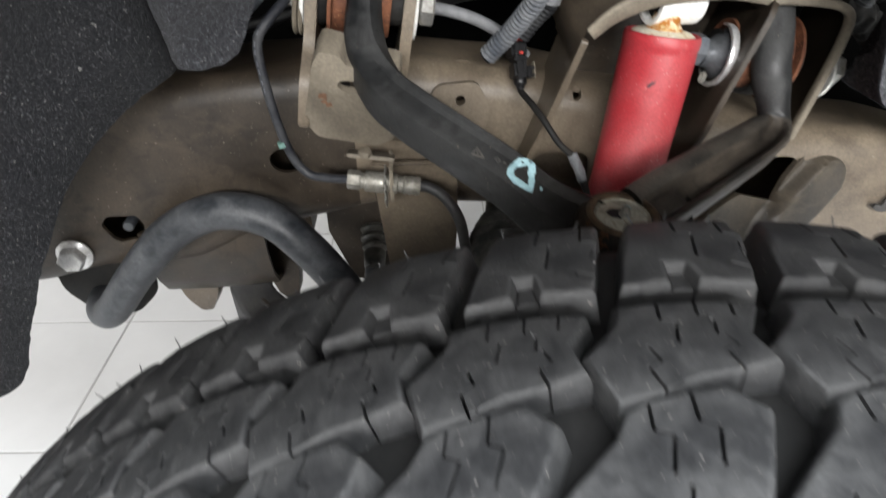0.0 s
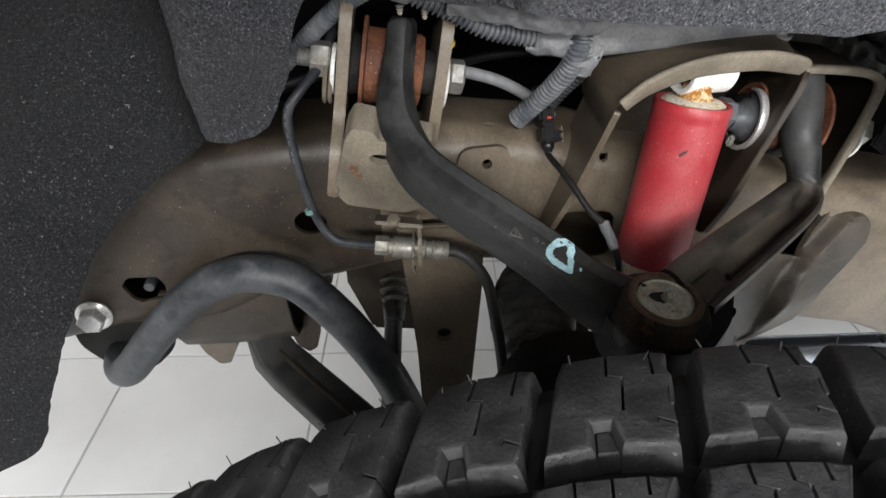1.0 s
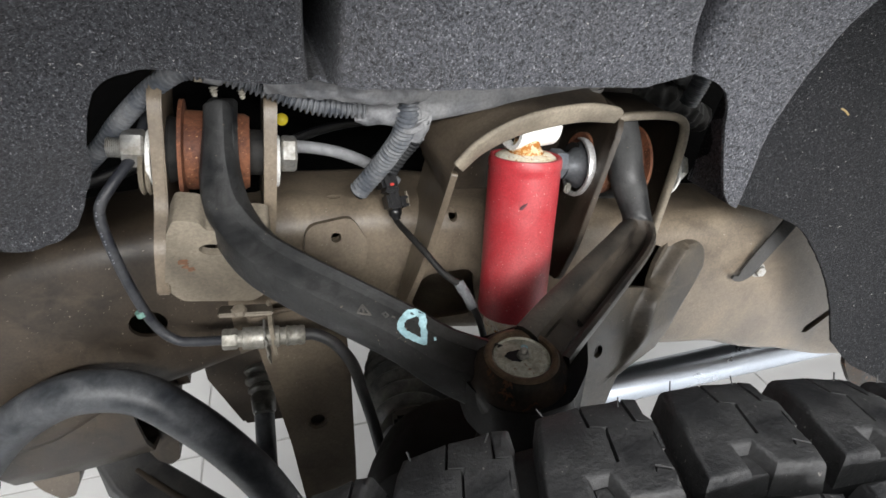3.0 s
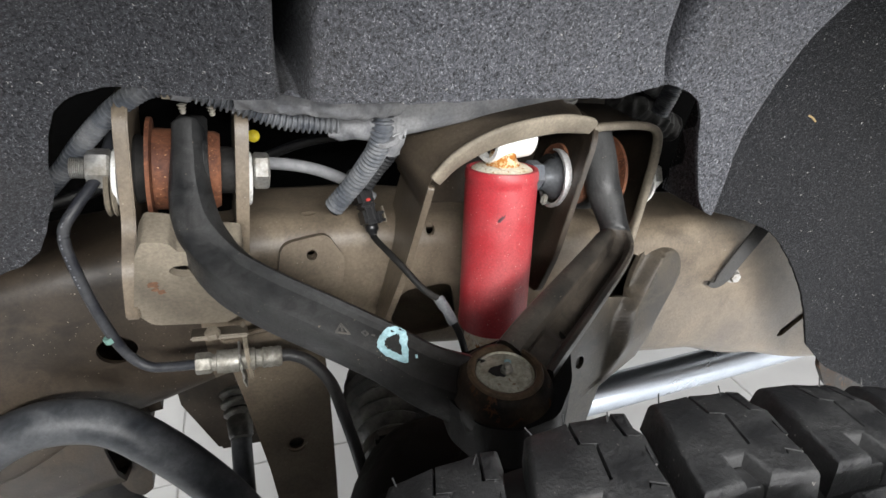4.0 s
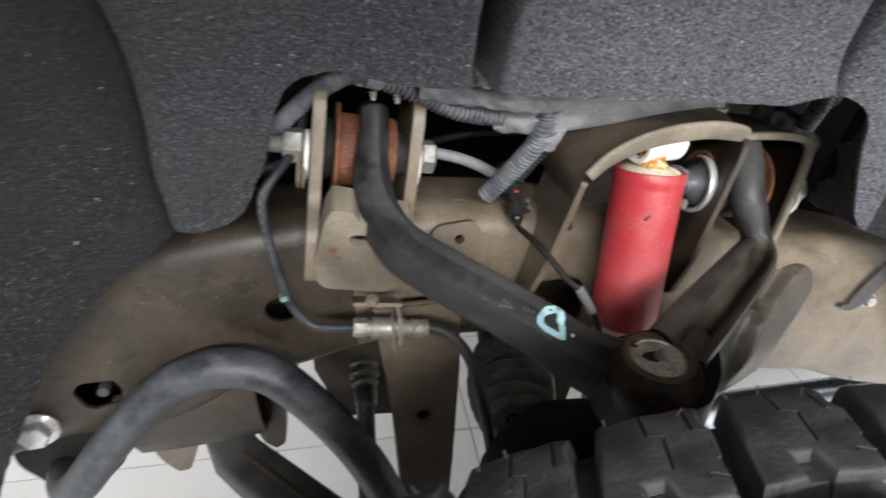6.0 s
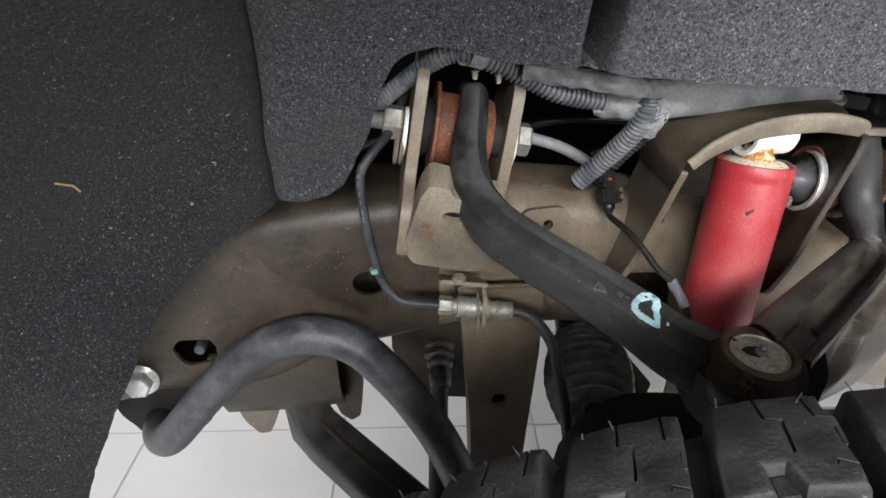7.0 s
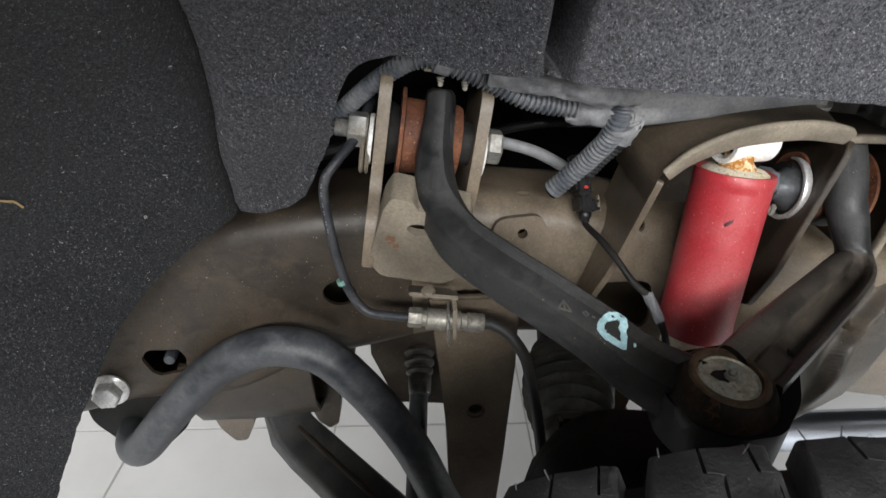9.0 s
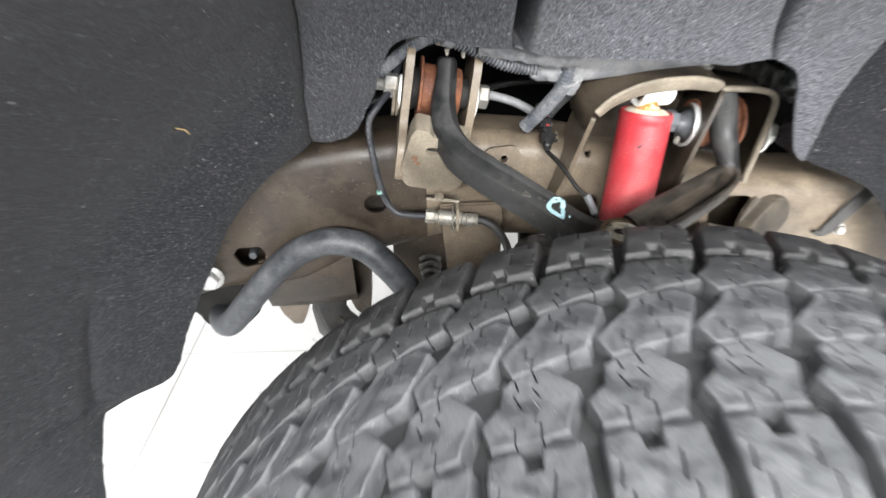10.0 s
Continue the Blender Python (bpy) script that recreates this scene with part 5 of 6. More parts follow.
part("push_clip", bm, plain("clip_white", (0.36, 0.34, 0.29), 0.5), loom, "pale fir-tree clips")

sensor = thing("sensor_cable", (0.12, 0.47, 0.66), "black sensor plug and cable with a red lock", "sensor cable")
S0, S1 = Vector((0.1100, 0.4970, 0.7090)), Vector((0.1130, 0.4770, 0.6740))
SD = (S1 - S0).normalized()
SW = (Vector((1, 0.25, 0)) - SD * SD.dot(Vector((1, 0.25, 0)))).normalized()
SN = SD.cross(SW)
SN = SN if SN.y < 0 else -SN


def plug_block(bm, along, across, out, size, bevel=0.001):
    block(bm, size, basis(S0 + SD * along + SW * across + SN * out, SD, SW), bevel)


bm = bmesh.new()
plug_block(bm, 0.0075, 0, -0.003, (0.015, 0.0135, 0.018), 0.0030)
lathe(bm, [(0.0050, -0.016), (0.0072, -0.0145), (0.0072, -0.002), (0.0060, 0.0)], S0 - SN * 0.003, SD, 20)
plug_block(bm, 0.0150, 0, 0, (0.0030, 0.0125, 0.0128), 0.001)
for k in (-1, 0, 1):
    plug_block(bm, 0.0075, 0.0042 * k, 0.0062, (0.012, 0.0016, 0.0010), 0.0004)
plug = part("plug", bm, BLACK, sensor, "shiny black plug")
bm = bmesh.new()
plug_block(bm, 0.0235, 0, -0.0025, (0.0150, 0.0108, 0.0155), 0.0024)
plug_block(bm, 0.0215, -0.0025, 0.0056, (0.0090, 0.0024, 0.0018), 0.0006)
plug_block(bm, 0.0215, 0.0030, 0.0056, (0.0110, 0.0026, 0.0024), 0.0006)
plug_block(bm, 0.0290, 0.0, 0.0055, (0.0024, 0.0090, 0.0024), 0.0006)
plug_block(bm, 0.0255, 0.0080, 0.0010, (0.0095, 0.0040, 0.0060), 0.0010)
plug_block(bm, 0.0225, 0.0100, 0.0030, (0.0024, 0.0046, 0.0024), 0.0006)
plug_block(bm, 0.0285, 0.0100, 0.0030, (0.0024, 0.0046, 0.0024), 0.0006)
lathe(bm, [(0.0050, 0), (0.0056, 0.001), (0.0052, 0.0045), (0.0036, 0.0062), (0.0030, 0.0085)], S0 + SD * 0.0300, SD, 16)
part("socket", bm, BLACK, plug, "ribbed black socket with a latch")
bm = bmesh.new()
plug_block(bm, 0.0240, 0.0125, 0.0010, (0.0130, 0.0010, 0.0040), 0.0003)
part("clip_edge", bm, FRAME_PALE, plug, "dusty pale clip edge")
bm = bmesh.new()
plug_block(bm, 0.0110, 0.0002, 0.0066, (0.0022, 0.0034, 0.0016), 0.0004)
plug_block(bm, 0.0008, 0.0006, 0.0050, (0.0016, 0.0070, 0.0030), 0.0005)
part("lock_tab", bm, ORANGE, plug, "red lock tab")
bm = bmesh.new()
tube(bm, [S0 + SD * 0.032, S0 + SD * 0.040, (0.1160, 0.4480, 0.6760), (0.1230, 0.4300, 0.6700), (0.1340, 0.4190, 0.6560), (0.1455, 0.4130, 0.6470)], 0.0025, 12)
part("cable", bm, RUBBER, sensor, "black cable")
bm = bmesh.new()
wrinkled(bm, [(0.1445, 0.4150, 0.6480), (0.1485, 0.4060, 0.6395), (0.1515, 0.4005, 0.6330)], 0.0038, 9)
part("cable_boot", bm, CONDUIT, sensor, "grey taped cable end")
bm = bmesh.new()
tube(bm, [(0.1510, 0.4010, 0.6340), (0.155, 0.396, 0.622), (0.162, 0.395, 0.590)], 0.0026, 10)
part("cable_tail", bm, RUBBER, sensor, "black cable below the taped end")

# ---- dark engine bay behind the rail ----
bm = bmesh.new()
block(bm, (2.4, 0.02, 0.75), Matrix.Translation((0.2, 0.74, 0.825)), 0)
tagged(part("inner_wing_panel", bm, DARK), "inner wing panel painted black for deep shade", "panel")
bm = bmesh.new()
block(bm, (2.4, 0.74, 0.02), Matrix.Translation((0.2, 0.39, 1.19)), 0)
tagged(part("wing_top_panel", bm, DARK), "wing underside above the liner, painted black for shade", "panel")
bm = bmesh.new()
tube(bm, [(0.030, 0.535, 0.728), (0.060, 0.535, 0.722), (0.085, 0.532, 0.714), (0.110, 0.528, 0.700), (0.125, 0.53, 0.685)], 0.0050, 14)
tagged(part("metal_pipe", bm, PIPE), "grey metal pipe behind the bracket", "pipe")
bm = bmesh.new()
tube(bm, [(0.040, 0.60, 0.708), (0.075, 0.585, 0.722), (0.110, 0.575, 0.728), (0.15, 0.57, 0.728)], 0.0042, 10)
tagged(part("bay_cable", bm, BLACK), "black cable behind the pivot bracket", "cable")
bm = bmesh.new()
tube(bm, [(-0.20, 0.56, 0.700), (-0.122, 0.56, 0.705), (-0.08, 0.55, 0.718), (-0.05, 0.56, 0.73)], 0.0055, 10)
tagged(part("bay_cable", bm, BLACK), "black cable above the rail in shade", "cable")
bm = bmesh.new()
lathe(bm, [(0.0050, 0), (0.0048, 0.003), (0.0024, 0.005), (0.0, 0.0052)], (0.037, 0.555, 0.7425), (0.1, -1, 0.3), 18)
tagged(part("yellow_cap", bm, YELLOW), "small yellow plastic cap", "cap")
for y, x, z, s in ((0.64, 0.47, 0.70, 0.016), (0.62, 0.445, 0.745, 0.012), (0.66, 0.50, 0.755, 0.018)):
    bm = bmesh.new()
    wrinkled(bm, [(x - 0.06, y, z + 0.03), (x, y - 0.015, z), (x + 0.05, y, z - 0.03)], s, 11)
    tagged(part("bay_hose", bm, RUBBER), "black hose in deep shade behind the rail", "hose", "engine bay hoses")
bm = bmesh.new()
corrugated(bm, [(0.420, 0.540, 0.725), (0.424, 0.532, 0.750), (0.428, 0.530, 0.775), (0.432, 0.54, 0.80)], 0.009)
tagged(part("bay_conduit", bm, CONDUIT), "grey ribbed conduit behind the liner", "conduit")

# ---- felt wheel arch liner ----
AXLE = Vector((0.14, 0.04, 0.34))
EDGE = [(198, 0.63), (190, 0.600), (185.5, 0.5845), (178.7, 0.5735), (173.5, 0.567), (171.8, 0.545), (170, 0.4957), (166.8, 0.483), (157, 0.473), (150, 0.472), (144.4, 0.479), (139.2, 0.478), (133.5, 0.4728), (127.9, 0.464), (125.3, 0.449), (122.3, 0.4455), (121, 0.452), (119.2, 0.4625), (117.5, 0.4728), (116.6, 0.481), (114.7, 0.498), (113.1, 0.511), (112, 0.5145), (110, 0.5125), (108.3, 0.506), (107, 0.4965), (105.3, 0.4897), (104, 0.4855), (102.5, 0.4815), (101, 0.4790), (99.8, 0.4755), (98.4, 0.4718), (95, 0.4675), (92.4, 0.4635), (89, 0.461), (80.6, 0.4615), (76.5, 0.465), (75.2, 0.4701), (73.2, 0.479), (70.9, 0.482), (69, 0.478), (67.7, 0.468), (65.5, 0.444), (63, 0.424), (61.9, 0.416), (59.5, 0.413), (51.2, 0.4214), (41, 0.449), (28.4, 0.455), (17.3, 0.4573), (12.3, 0.479), (2, 0.59), (-2, 0.66)]
PROFILE = [(0.42, 0.380), (0.46, 0.376), (0.505, 0.363), (0.54, 0.349), (0.57, 0.335), (0.60, 0.312), (0.63, 0.272), (0.655, 0.215), (0.672, 0.17), (0.684, 0.12), (0.690, 0.07), (0.692, 0.02), (0.690, -0.02)]


def lerp_table(table, x):
    down = table[0][0] > table[-1][0]
    rows = table[::-1] if down else table
    if x <= rows[0][0]:
        return rows[0][1]
    for (a, p), (b, q) in zip(rows, rows[1:]):
        if x <= b:
            f = (x - a) / (b - a)
            return p + (q - p) * f
    return rows[-1][1]


# where the folds run: (radius, angle)
FRONT_FOLD = [(0.42, 131), (0.470, 128), (0.485, 126), (0.519, 122.6), (0.56, 119.4), (0.582, 117.9), (0.70, 112)]
MID_SLOT = [(0.42, 101.5), (0.70, 93.6)]
REAR_CREASE = [(0.42, 69.3), (0.479, 72.4), (0.494, 73.1), (0.51, 74.0), (0.53, 74.95), (0.60, 78), (0.70, 82)]
REAR_FOLD = [(0.40, 57.6), (0.421, 58.8), (0.431, 59.3), (0.448, 60.3), (0.474, 61.65), (0.491, 62.2), (0.509, 62.7), (0.526, 63.2), (0.543, 63.5), (0.569, 63.5), (0.63, 64.5), (0.70, 67)]


def liner_point(deg, v):
    """v runs from the inner edge (0) over the wall to the outer rim (1)."""
    r_in = (lerp_table(EDGE, deg - 0.8) + 2 * lerp_table(EDGE, deg) + lerp_table(EDGE, deg + 0.8)) / 4 + 0.0012 * noise.noise(Vector((deg * 0.9, 0, 0)))
    shift = lerp_table([(65, 0.004), (92, 0.0), (96, 0.006), (102, 0.028), (106, 0.044), (110, 0.054), (116, 0.056), (140, 0.056), (152, 0.036), (200, 0.034)], deg)
    k_in = 0
    while k_in < len(PROFILE) - 2 and PROFILE[k_in + 1][0] <= r_in:
        k_in += 1
    k = k_in + (r_in - PROFILE[k_in][0]) / (PROFILE[k_in + 1][0] - PROFILE[k_in][0])
    k += (len(PROFILE) - 1 - k) * v
    i = max(0, min(int(k), len(PROFILE) - 2))
    r = PROFILE[i][0] + (PROFILE[i + 1][0] - PROFILE[i][0]) * (k - i)
    y = PROFILE[i][1] + (PROFILE[i + 1][1] - PROFILE[i][1]) * (k - i)
    v = min(1.0, 0.45 * (r - r_in) / max(0.05, 0.57 - r_in))
    fold = lerp_table(REAR_FOLD, r) - deg
    shift += 0.051 * (1.0 if fold > 0 else smoothstep(-1.3, 0.0, fold))
    shift *= smoothstep(0.66, 0.53, r)
    shift += 0.014 * smoothstep(0.50, 0.465, r) * smoothstep(112, 118, deg) * smoothstep(152, 142, deg)
    groove = 0.0
    d = (deg - lerp_table(REAR_CREASE, r)) / 0.85
    groove += 0.016 * math.exp(-d * d)
    d = (deg - lerp_table(REAR_CREASE, r)) / 0.52
    seam = math.exp(-d ** 4) * smoothstep(0.004, 0.02, r - r_in)
    groove *= 0.10 + 0.90 * smoothstep(0.0, 0.025, r - r_in)
    d = (deg - lerp_table(MID_SLOT, r)) / 0.95
    slot = math.exp(-d ** 4) * (0.03 + 0.97 * smoothstep(0.0, 0.016, r - r_in)) * smoothstep(0.67, 0.60, r)
    d = (deg - lerp_table(FRONT_FOLD, r)) / 1.3
    groove += 0.012 * math.exp(-d * d)
    d = (deg - lerp_table(FRONT_FOLD, r)) / 0.4
    seam += 0.4 * math.exp(-d ** 4)
    d = (r - 0.566) / 0.006
    groove += 0.012 * math.exp(-d * d) * smoothstep(152, 160, deg)
    if fold > 0:
        groove += 0.014 * math.exp(-fold / 5)
    bulge = 0.006 * noise.noise(Vector((deg * 0.045, v * 2.5, 1.7)))
    a = radians(deg)
    r += groove * 0.6 * smoothstep(0.01, 0.06, r - r_in) + bulge * 0.6
    return Vector((AXLE.x + r * math.cos(a), y + shift + groove * 0.9 + 0.17 * slot + 0.06 * seam + bulge, AXLE.z + r * math.sin(a)))


def radius_at(deg, v):
    p = liner_point(deg, v)
    return math.hypot(p.x - AXLE.x, p.z - AXLE.z)


def fold_deg(table, v, start):
    """Where the fold crosses the strip v of the liner."""
    deg = start
    for _ in range(6):
        deg = 0.5 * deg + 0.5 * lerp_table(table, radius_at(deg, v))
    return deg


def liner_section(first, last, count):
    """A moulded section of the liner between two folds (each a table, or a fixed angle)."""
    bm = bmesh.new()
    vs = [i / 59 for i in range(60)]
    ends = [[fold_deg(e, v, e[0][1]) if isinstance(e, list) else e for v in vs] for e in (first, last)]
    rows = []
    span = abs(ends[0][0] - ends[1][0])
    near = [0.07 * i / span for i in range(1, 14)]
    steps = sorted([k / count for k in range(count + 1)] + near + [1 - f for f in near])
    for f in steps:
        rows.append([bm.verts.new(liner_point(a + (b - a) * f - (1e-4 if f == 0 and first is REAR_FOLD else 0), v)) for v, a, b in zip(vs, *ends)])
    for a, b in zip(rows, rows[1:]):
        for i in range(len(vs) - 1):
            bm.faces.new((a[i], a[i + 1], b[i + 1], b[i]))
    bmesh.ops.recalc_face_normals(bm, faces=bm.faces)
    bmesh.ops.solidify(bm, geom=bm.faces[:], thickness=0.003)
    return bm


liner = thing("wheel_arch_liner", (AXLE.x, 0.3, 0.9), "black flecked felt wheel arch liner with moulded creases", "wheel arch liner")
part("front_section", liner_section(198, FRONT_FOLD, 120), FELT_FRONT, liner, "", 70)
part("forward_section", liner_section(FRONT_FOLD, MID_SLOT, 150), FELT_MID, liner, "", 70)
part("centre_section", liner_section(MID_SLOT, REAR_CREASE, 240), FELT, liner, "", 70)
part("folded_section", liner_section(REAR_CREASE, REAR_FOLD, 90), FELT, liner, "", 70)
part("rear_section", liner_section(REAR_FOLD, -2, 90), FELT_DARK, liner, "black rear section of felt in its darkest, shaded tone", 70)

def straw(pts, label):
    bm = bmesh.new()
    tube(bm, pts, 0.0007, 6, 6)
    tagged(part("straw", bm, STRAW), label, "straw", "straws on the felt")


straw([(-0.2512, 0.3712, 0.7530), (-0.2482, 0.3762, 0.7500), (-0.2470, 0.3800, 0.7480), (-0.2460, 0.3838, 0.7428)], "curled dry straw caught in the felt liner")
straw([(0.4575, 0.4098, 0.7518), (0.4612, 0.4088, 0.7498), (0.4658, 0.4088, 0.7462)], "straight dry straw caught in the felt liner")

# ---- wheel ----
wheel = thing("front_wheel", (AXLE.x, AXLE.y, FLOOR), "off-road tyre with chunky dusty black tread blocks", "wheel")
TOE, CAMBER = radians(3.1), radians(-4.0)
TYRE_R, HALF = 0.405, 0.115
W_IN = Vector((math.sin(TOE), math.cos(TOE), math.sin(CAMBER))).normalized()
W_X = W_IN.cross(Vector((0, 0, 1))).normalized()
W_Z = W_X.cross(W_IN)
HUB = Vector((0.128, 0.037, FLOOR + TYRE_R)) + W_IN * 0.019
PITCHES = 51
PITCH = 2 * math.pi * TYRE_R / PITCHES


def crown(w):
    """How far the tread falls off towards the shoulder."""
    s = abs(w) / HALF
    return 0.002 * s * s + 0.004 * max(0.0, s - 0.80) ** 2 / 0.04


def on_tyre(a, w, h):
    """Arc length a along the tread from the top, w inward, h above the tread's surface."""
    r = TYRE_R - crown(w) + h
    q = a / TYRE_R
    return HUB + W_X * (r * math.sin(q)) + W_Z * (r * math.cos(q)) + W_IN * w


def carcass():
    bm = bmesh.new()
    prof = []
    for w in np.linspace(-HALF + 0.003, HALF - 0.003, 25):
        prof.append((TYRE_R - crown(float(w)) - (0.0120 if abs(w) > 0.064 else 0.0105), float(w)))
    side = [(TYRE_R - 0.034, HALF + 0.006), (TYRE_R - 0.075, HALF + 0.017), (TYRE_R - 0.115, HALF + 0.012), (0.225, HALF - 0.010), (0.215, HALF - 0.04)]
    prof = [(r, -w) for r, w in side[::-1]] + prof + side
    lathe(bm, prof + [(0.20, 0.0)], HUB, W_IN, 120)
    return bm


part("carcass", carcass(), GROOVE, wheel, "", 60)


def slotted(poly, slots, wide=0.7):
    """The outline with narrow slots cut in from its edges: each slot is (edge, how far along it, its turns). Points carry whether they belong to a slot."""
    out = []
    for k, p in enumerate(poly):
        out.append((p, False))
        q = poly[(k + 1) % len(poly)]
        e = Vector((q[0] - p[0], q[1] - p[1])).normalized()
        for _, f, turns in sorted((c for c in slots if c[0] == k), key=lambda c: c[1]):
            m = Vector(p).lerp(Vector(q), f)
            path = [m] + [m + Vector(d) for d in turns]
            for sign, way in ((-1, path), (1, path[::-1])):
                out += [((v.x + e.x * wide * 0.5 * sign, v.y + e.y * wide * 0.5 * sign), True) for v in way]
    return out


def lug_mesh(poly, slots, depth, ease, sunk=0.0):
    """One rubber block: an outline of (arc, across) in mm raised from the groove floor, with drafted walls and rounded edges."""
    bm = bmesh.new()
    pts = slotted(poly, slots)
    flat = [Vector(p) for p, _ in pts]
    n = len(flat)
    area = sum(flat[i].x * flat[(i + 1) % n].y - flat[(i + 1) % n].x * flat[i].y for i in range(n))
    turn = 1 if area > 0 else -1
    out = []
    for i in range(n):
        a, b = (flat[i] - flat[i - 1]).normalized(), (flat[(i + 1) % n] - flat[i]).normalized()
        na, nb = Vector((a.y, -a.x)) * turn, Vector((b.y, -b.x)) * turn
        m = (na + nb)
        m = m / max(0.55, m.length_squared / 2) if m.length > 1e-6 else na
        out.append(m)
    rings = []
    for h, grow in ((-depth, 1.3), (-0.0022 - sunk, 0.0), (-0.0009 - sunk, -0.32 * ease), (-0.0002 - sunk, -0.75 * ease), (-sunk, -1.2 * ease), (-sunk, -1.2 * ease - 0.35)):
        ring = []
        for (p, thin), o in zip(pts, out):
            k = grow if not thin else (0.0 if grow > 0 else grow * 0.12)
            q = Vector(p) + o * k
            ring.append(bm.verts.new(on_tyre(q.x * 0.001, q.y * 0.001, h)))
        rings.append(ring)
    for r0, r1 in zip(rings, rings[1:]):
        for j in range(n):
            bm.faces.new((r0[j], r0[(j + 1) % n], r1[(j + 1) % n], r1[j]))
    bm.faces.new(rings[-1])
    bmesh.ops.recalc_face_normals(bm, faces=bm.faces)
    bmesh.ops.triangulate(bm, faces=[f for f in bm.faces if len(f.verts) > 4])
    me = bpy.data.meshes.new("tread_block")
    bm.to_mesh(me)
    bm.free()
    me.materials.append(TYRE)
    me.shade_smooth()
    me.set_sharp_from_angle(angle=radians(38))
    return me


# the rows of one pitch: outline, slots, depth in m, edge rounding in mm; outlines in mm from the pitch's start
ROWS = [
    ([(-0.5, 69), (15.6, 70), (17.2, 80), (23.2, 80), (24.3, 70), (41.5, 68), (46, 90), (49.6, 106), (52, 113), (39, 114.6), (13, 115), (10, 107), (6.5, 95)],
     [(9, 0.36, [(-3, -14), (2, -16), (-1.5, -31)]), (8, 0.50, [(-3, -15), (2, -17), (-1, -29)]), (5, 0.35, [(-5, 3), (-6, 1)])], 0.0125, 1.9, 0.0),
    ([(17.4, 80), (23.1, 80), (23.9, 70.5), (16.2, 70.5)], [], 0.0120, 0.8, 0.0045),
    ([(-5.5, 59.5), (36.5, 57.5), (29.5, 45.5), (32.5, 33), (10, 28), (-13, 21.2), (-18.5, 39), (-7.5, 51)],
     [(0, 0.30, [(-1, -7), (3, -9), (1, -17)]), (0, 0.56, [(-1, -6), (2.5, -8), (1.5, -14)]), (0, 0.80, [(-1, -6), (2, -7), (0, -12)]), (3, 0.50, [(-2, 7), (2, 9), (0, 14)]), (4, 0.45, [(-2, 8), (2, 10), (0, 16)])], 0.0110, 1.5, 0.0),
    ([(-13, 19.5), (14.5, 26), (22.5, 17), (16.5, 3.5), (7, -16), (-14, -21), (-33, -25.5), (-38.5, -9), (-16.5, 12)],
     [(0, 0.25, [(-1, -8), (3, -10), (0, -20)]), (0, 0.65, [(-1, -9), (3, -11), (0, -21)]), (4, 0.50, [(2, 8), (-2, 10), (0, 17)]), (5, 0.45, [(2, 8), (-2, 10), (0, 17)])], 0.0110, 1.5, 0.0),
    ([(-39, -29.5), (-15, -23), (-2.5, -40), (-10.5, -60), (-11.5, -67), (-48, -67), (-51.5, -51), (-41.5, -42)],
     [(0, 0.30, [(1, -8), (-2, -10), (1, -20)]), (0, 0.70, [(1, -8), (-2, -10), (1, -18)]), (4, 0.35, [(1, 9), (-2, 11), (0, 17)]), (4, 0.68, [(1, 9), (-2, 11)])], 0.0110, 1.5, 0.0),
    ([(-1, -71), (15, -71), (16, -82), (23, -82), (24, -71), (42, -72), (41, -95), (36, -114), (12, -115), (-5, -113), (-2, -92)],
     [(7, 0.36, [(2, 14), (-2, 16), (1, 30)]), (8, 0.50, [(2, 14), (-2, 16), (1, 28)])], 0.0125, 1.9, 0.0),
]
blocks = [lug_mesh(*row) for row in ROWS]
AXIS = Matrix.Translation(HUB) @ Matrix(((W_X.x, W_IN.x, W_Z.x, 0), (W_X.y, W_IN.y, W_Z.y, 0), (W_X.z, W_IN.z, W_Z.z, 0), (0, 0, 0, 1)))
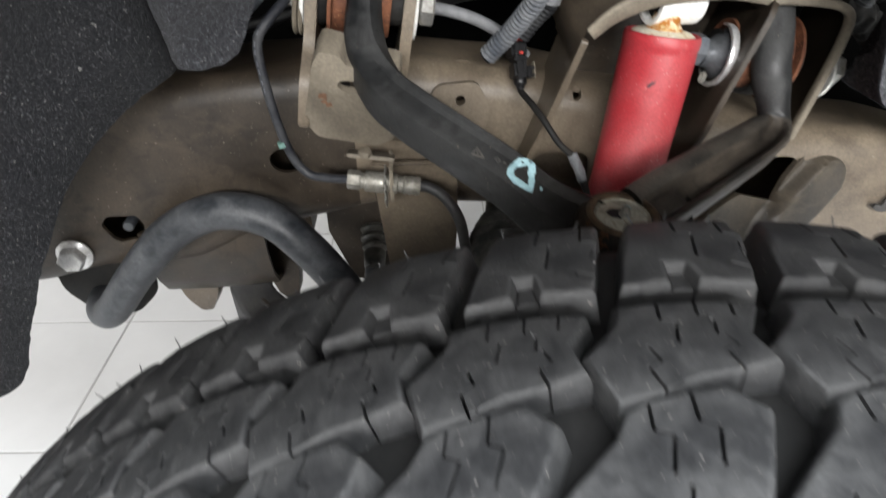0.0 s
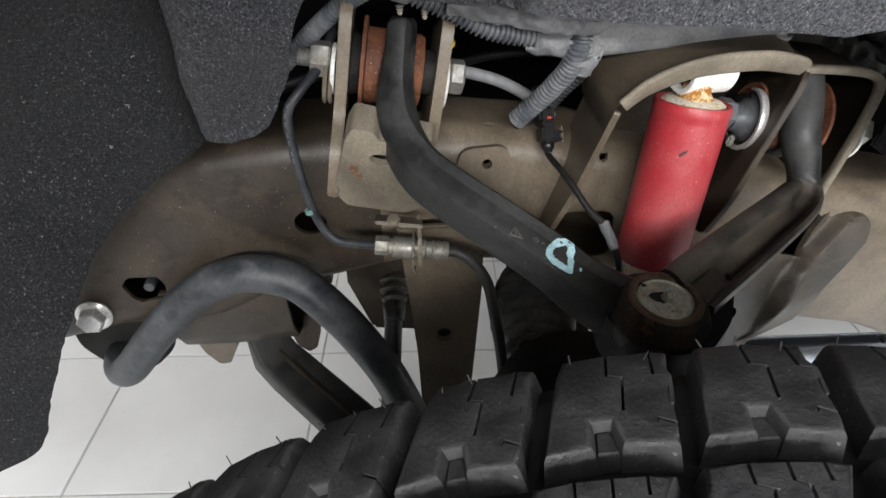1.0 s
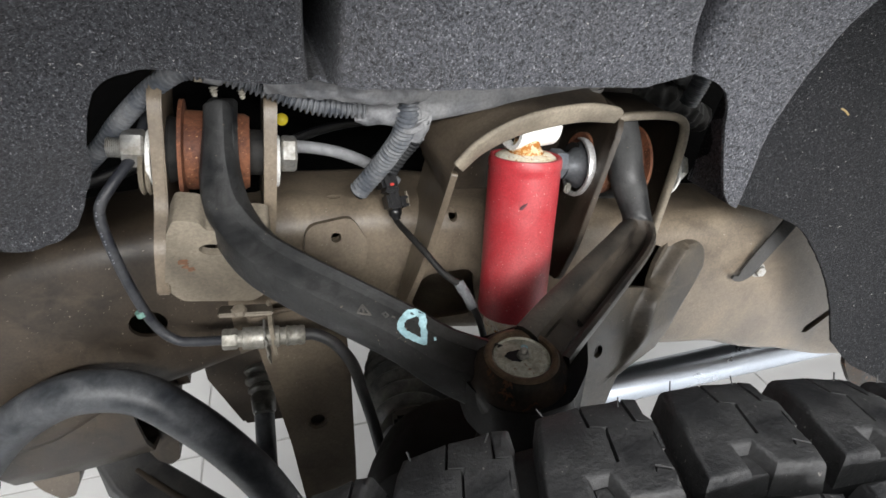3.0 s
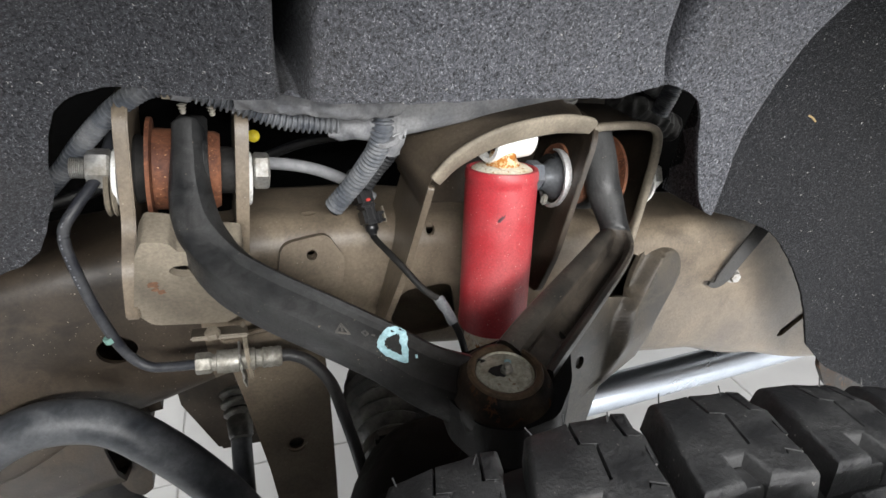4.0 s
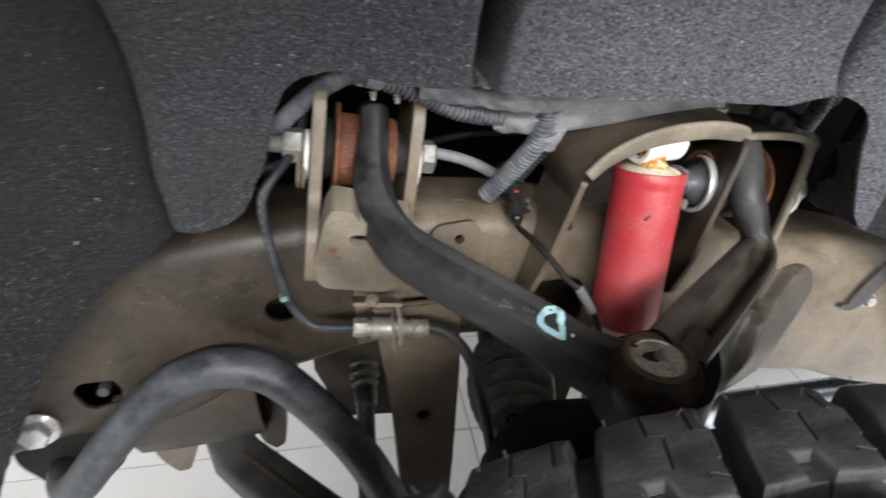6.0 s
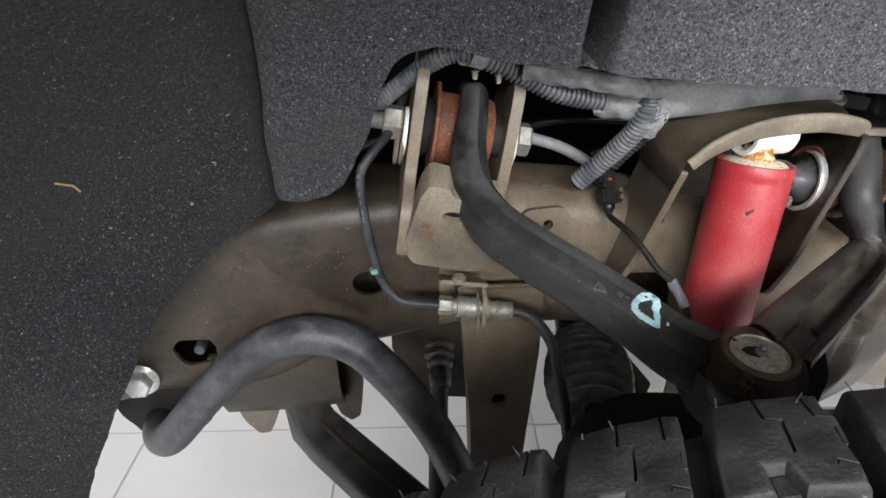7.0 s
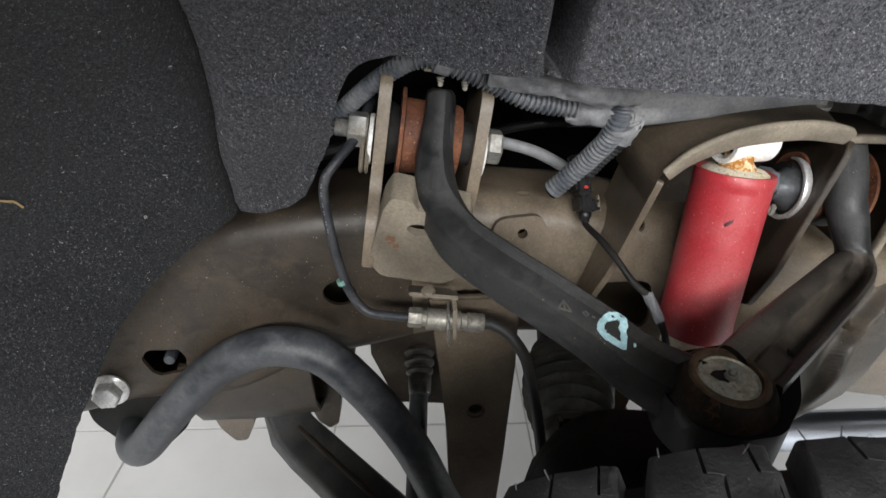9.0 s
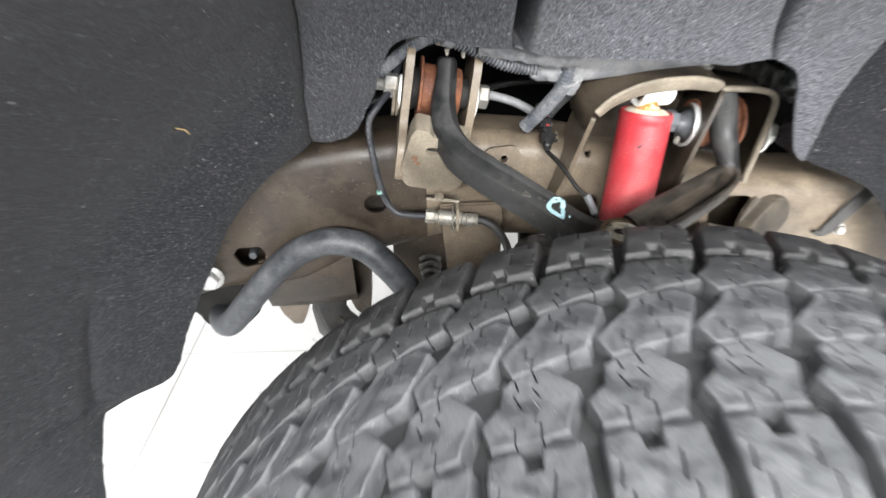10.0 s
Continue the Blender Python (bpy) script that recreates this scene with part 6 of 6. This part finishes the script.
for i in range(-14, 15):
    spin = AXIS @ Matrix.Rotation((i * PITCH + 0.002) / TYRE_R, 4, "Y") @ AXIS.inverted()
    for me in blocks:
        ob = new("tread_block", me)
        ob.parent = wheel
        ob.matrix_parent_inverse = Matrix.Translation(-Vector(wheel.location))
        ob.matrix_basis = spin

bm = bmesh.new()
random.seed(8)
for i in range(-14, 15):
    for a, w in ((0.018, 0.113), (0.030, 0.1135), (0.044, 0.112), (0.022, 0.050), (0.004, 0.026), (0.012, -0.01), (-0.02, -0.05)):
        if random.random() < 0.7:
            p = on_tyre(i * PITCH + a, w + random.uniform(-0.004, 0.001), -0.001)
            out = (on_tyre(i * PITCH + a, w, 0.01) - on_tyre(i * PITCH + a, w, 0)).normalized()
            d = (out + Vector((random.uniform(-0.6, 0.6), random.uniform(-0.2, 0.7), random.uniform(-0.2, 0.4)))).normalized()
            tube(bm, [p, p + d * random.uniform(0.003, 0.006)], 0.00028, 4)
tagged(part("rubber_hairs", bm, TYRE, wheel, "thin moulding hairs on the tread"), kind="stuff")
bm = bmesh.new()
lathe(bm, [(0.0, -0.02), (0.08, -0.02), (0.18, -0.06), (0.205, -0.09), (0.222, -0.10), (0.222, 0.09), (0.20, 0.09), (0.19, 0.02), (0.0, 0.02)], HUB, W_IN, 48)
part("rim", bm, plain("grey_alloy", (0.35, 0.35, 0.36), 0.4, 0.6), wheel, "grey wheel rim")

# ---- floor tiles ----
def tile_mesh(sx, sy):
    bm = bmesh.new()
    block(bm, (sx - 0.0035, sy - 0.0035, 0.008), Matrix.Identity(4), 0.0012)
    me = bpy.data.meshes.new("tile")
    bm.to_mesh(me)
    bm.free()
    me.materials.append(TILE)
    return me


TX, TY = 0.412, 0.334
tile = tile_mesh(TX, TY)
TURN = radians(-2.0)
for i in range(-9, 10):
    for j in range(-3, 12):
        ob = new("tile", tile)
        x, y = -0.628 + TX * (i + 0.5), 0.683 + TY * (j + 0.5)
        ox, oy = -0.628, 0.683
        c, s = math.cos(TURN), math.sin(TURN)
        ob.matrix_basis = pose(ox + c * (x - ox) - s * (y - oy), oy + s * (x - ox) + c * (y - oy), FLOOR - 0.0040, 0, 0, -2.0)
        ob.parent = floor
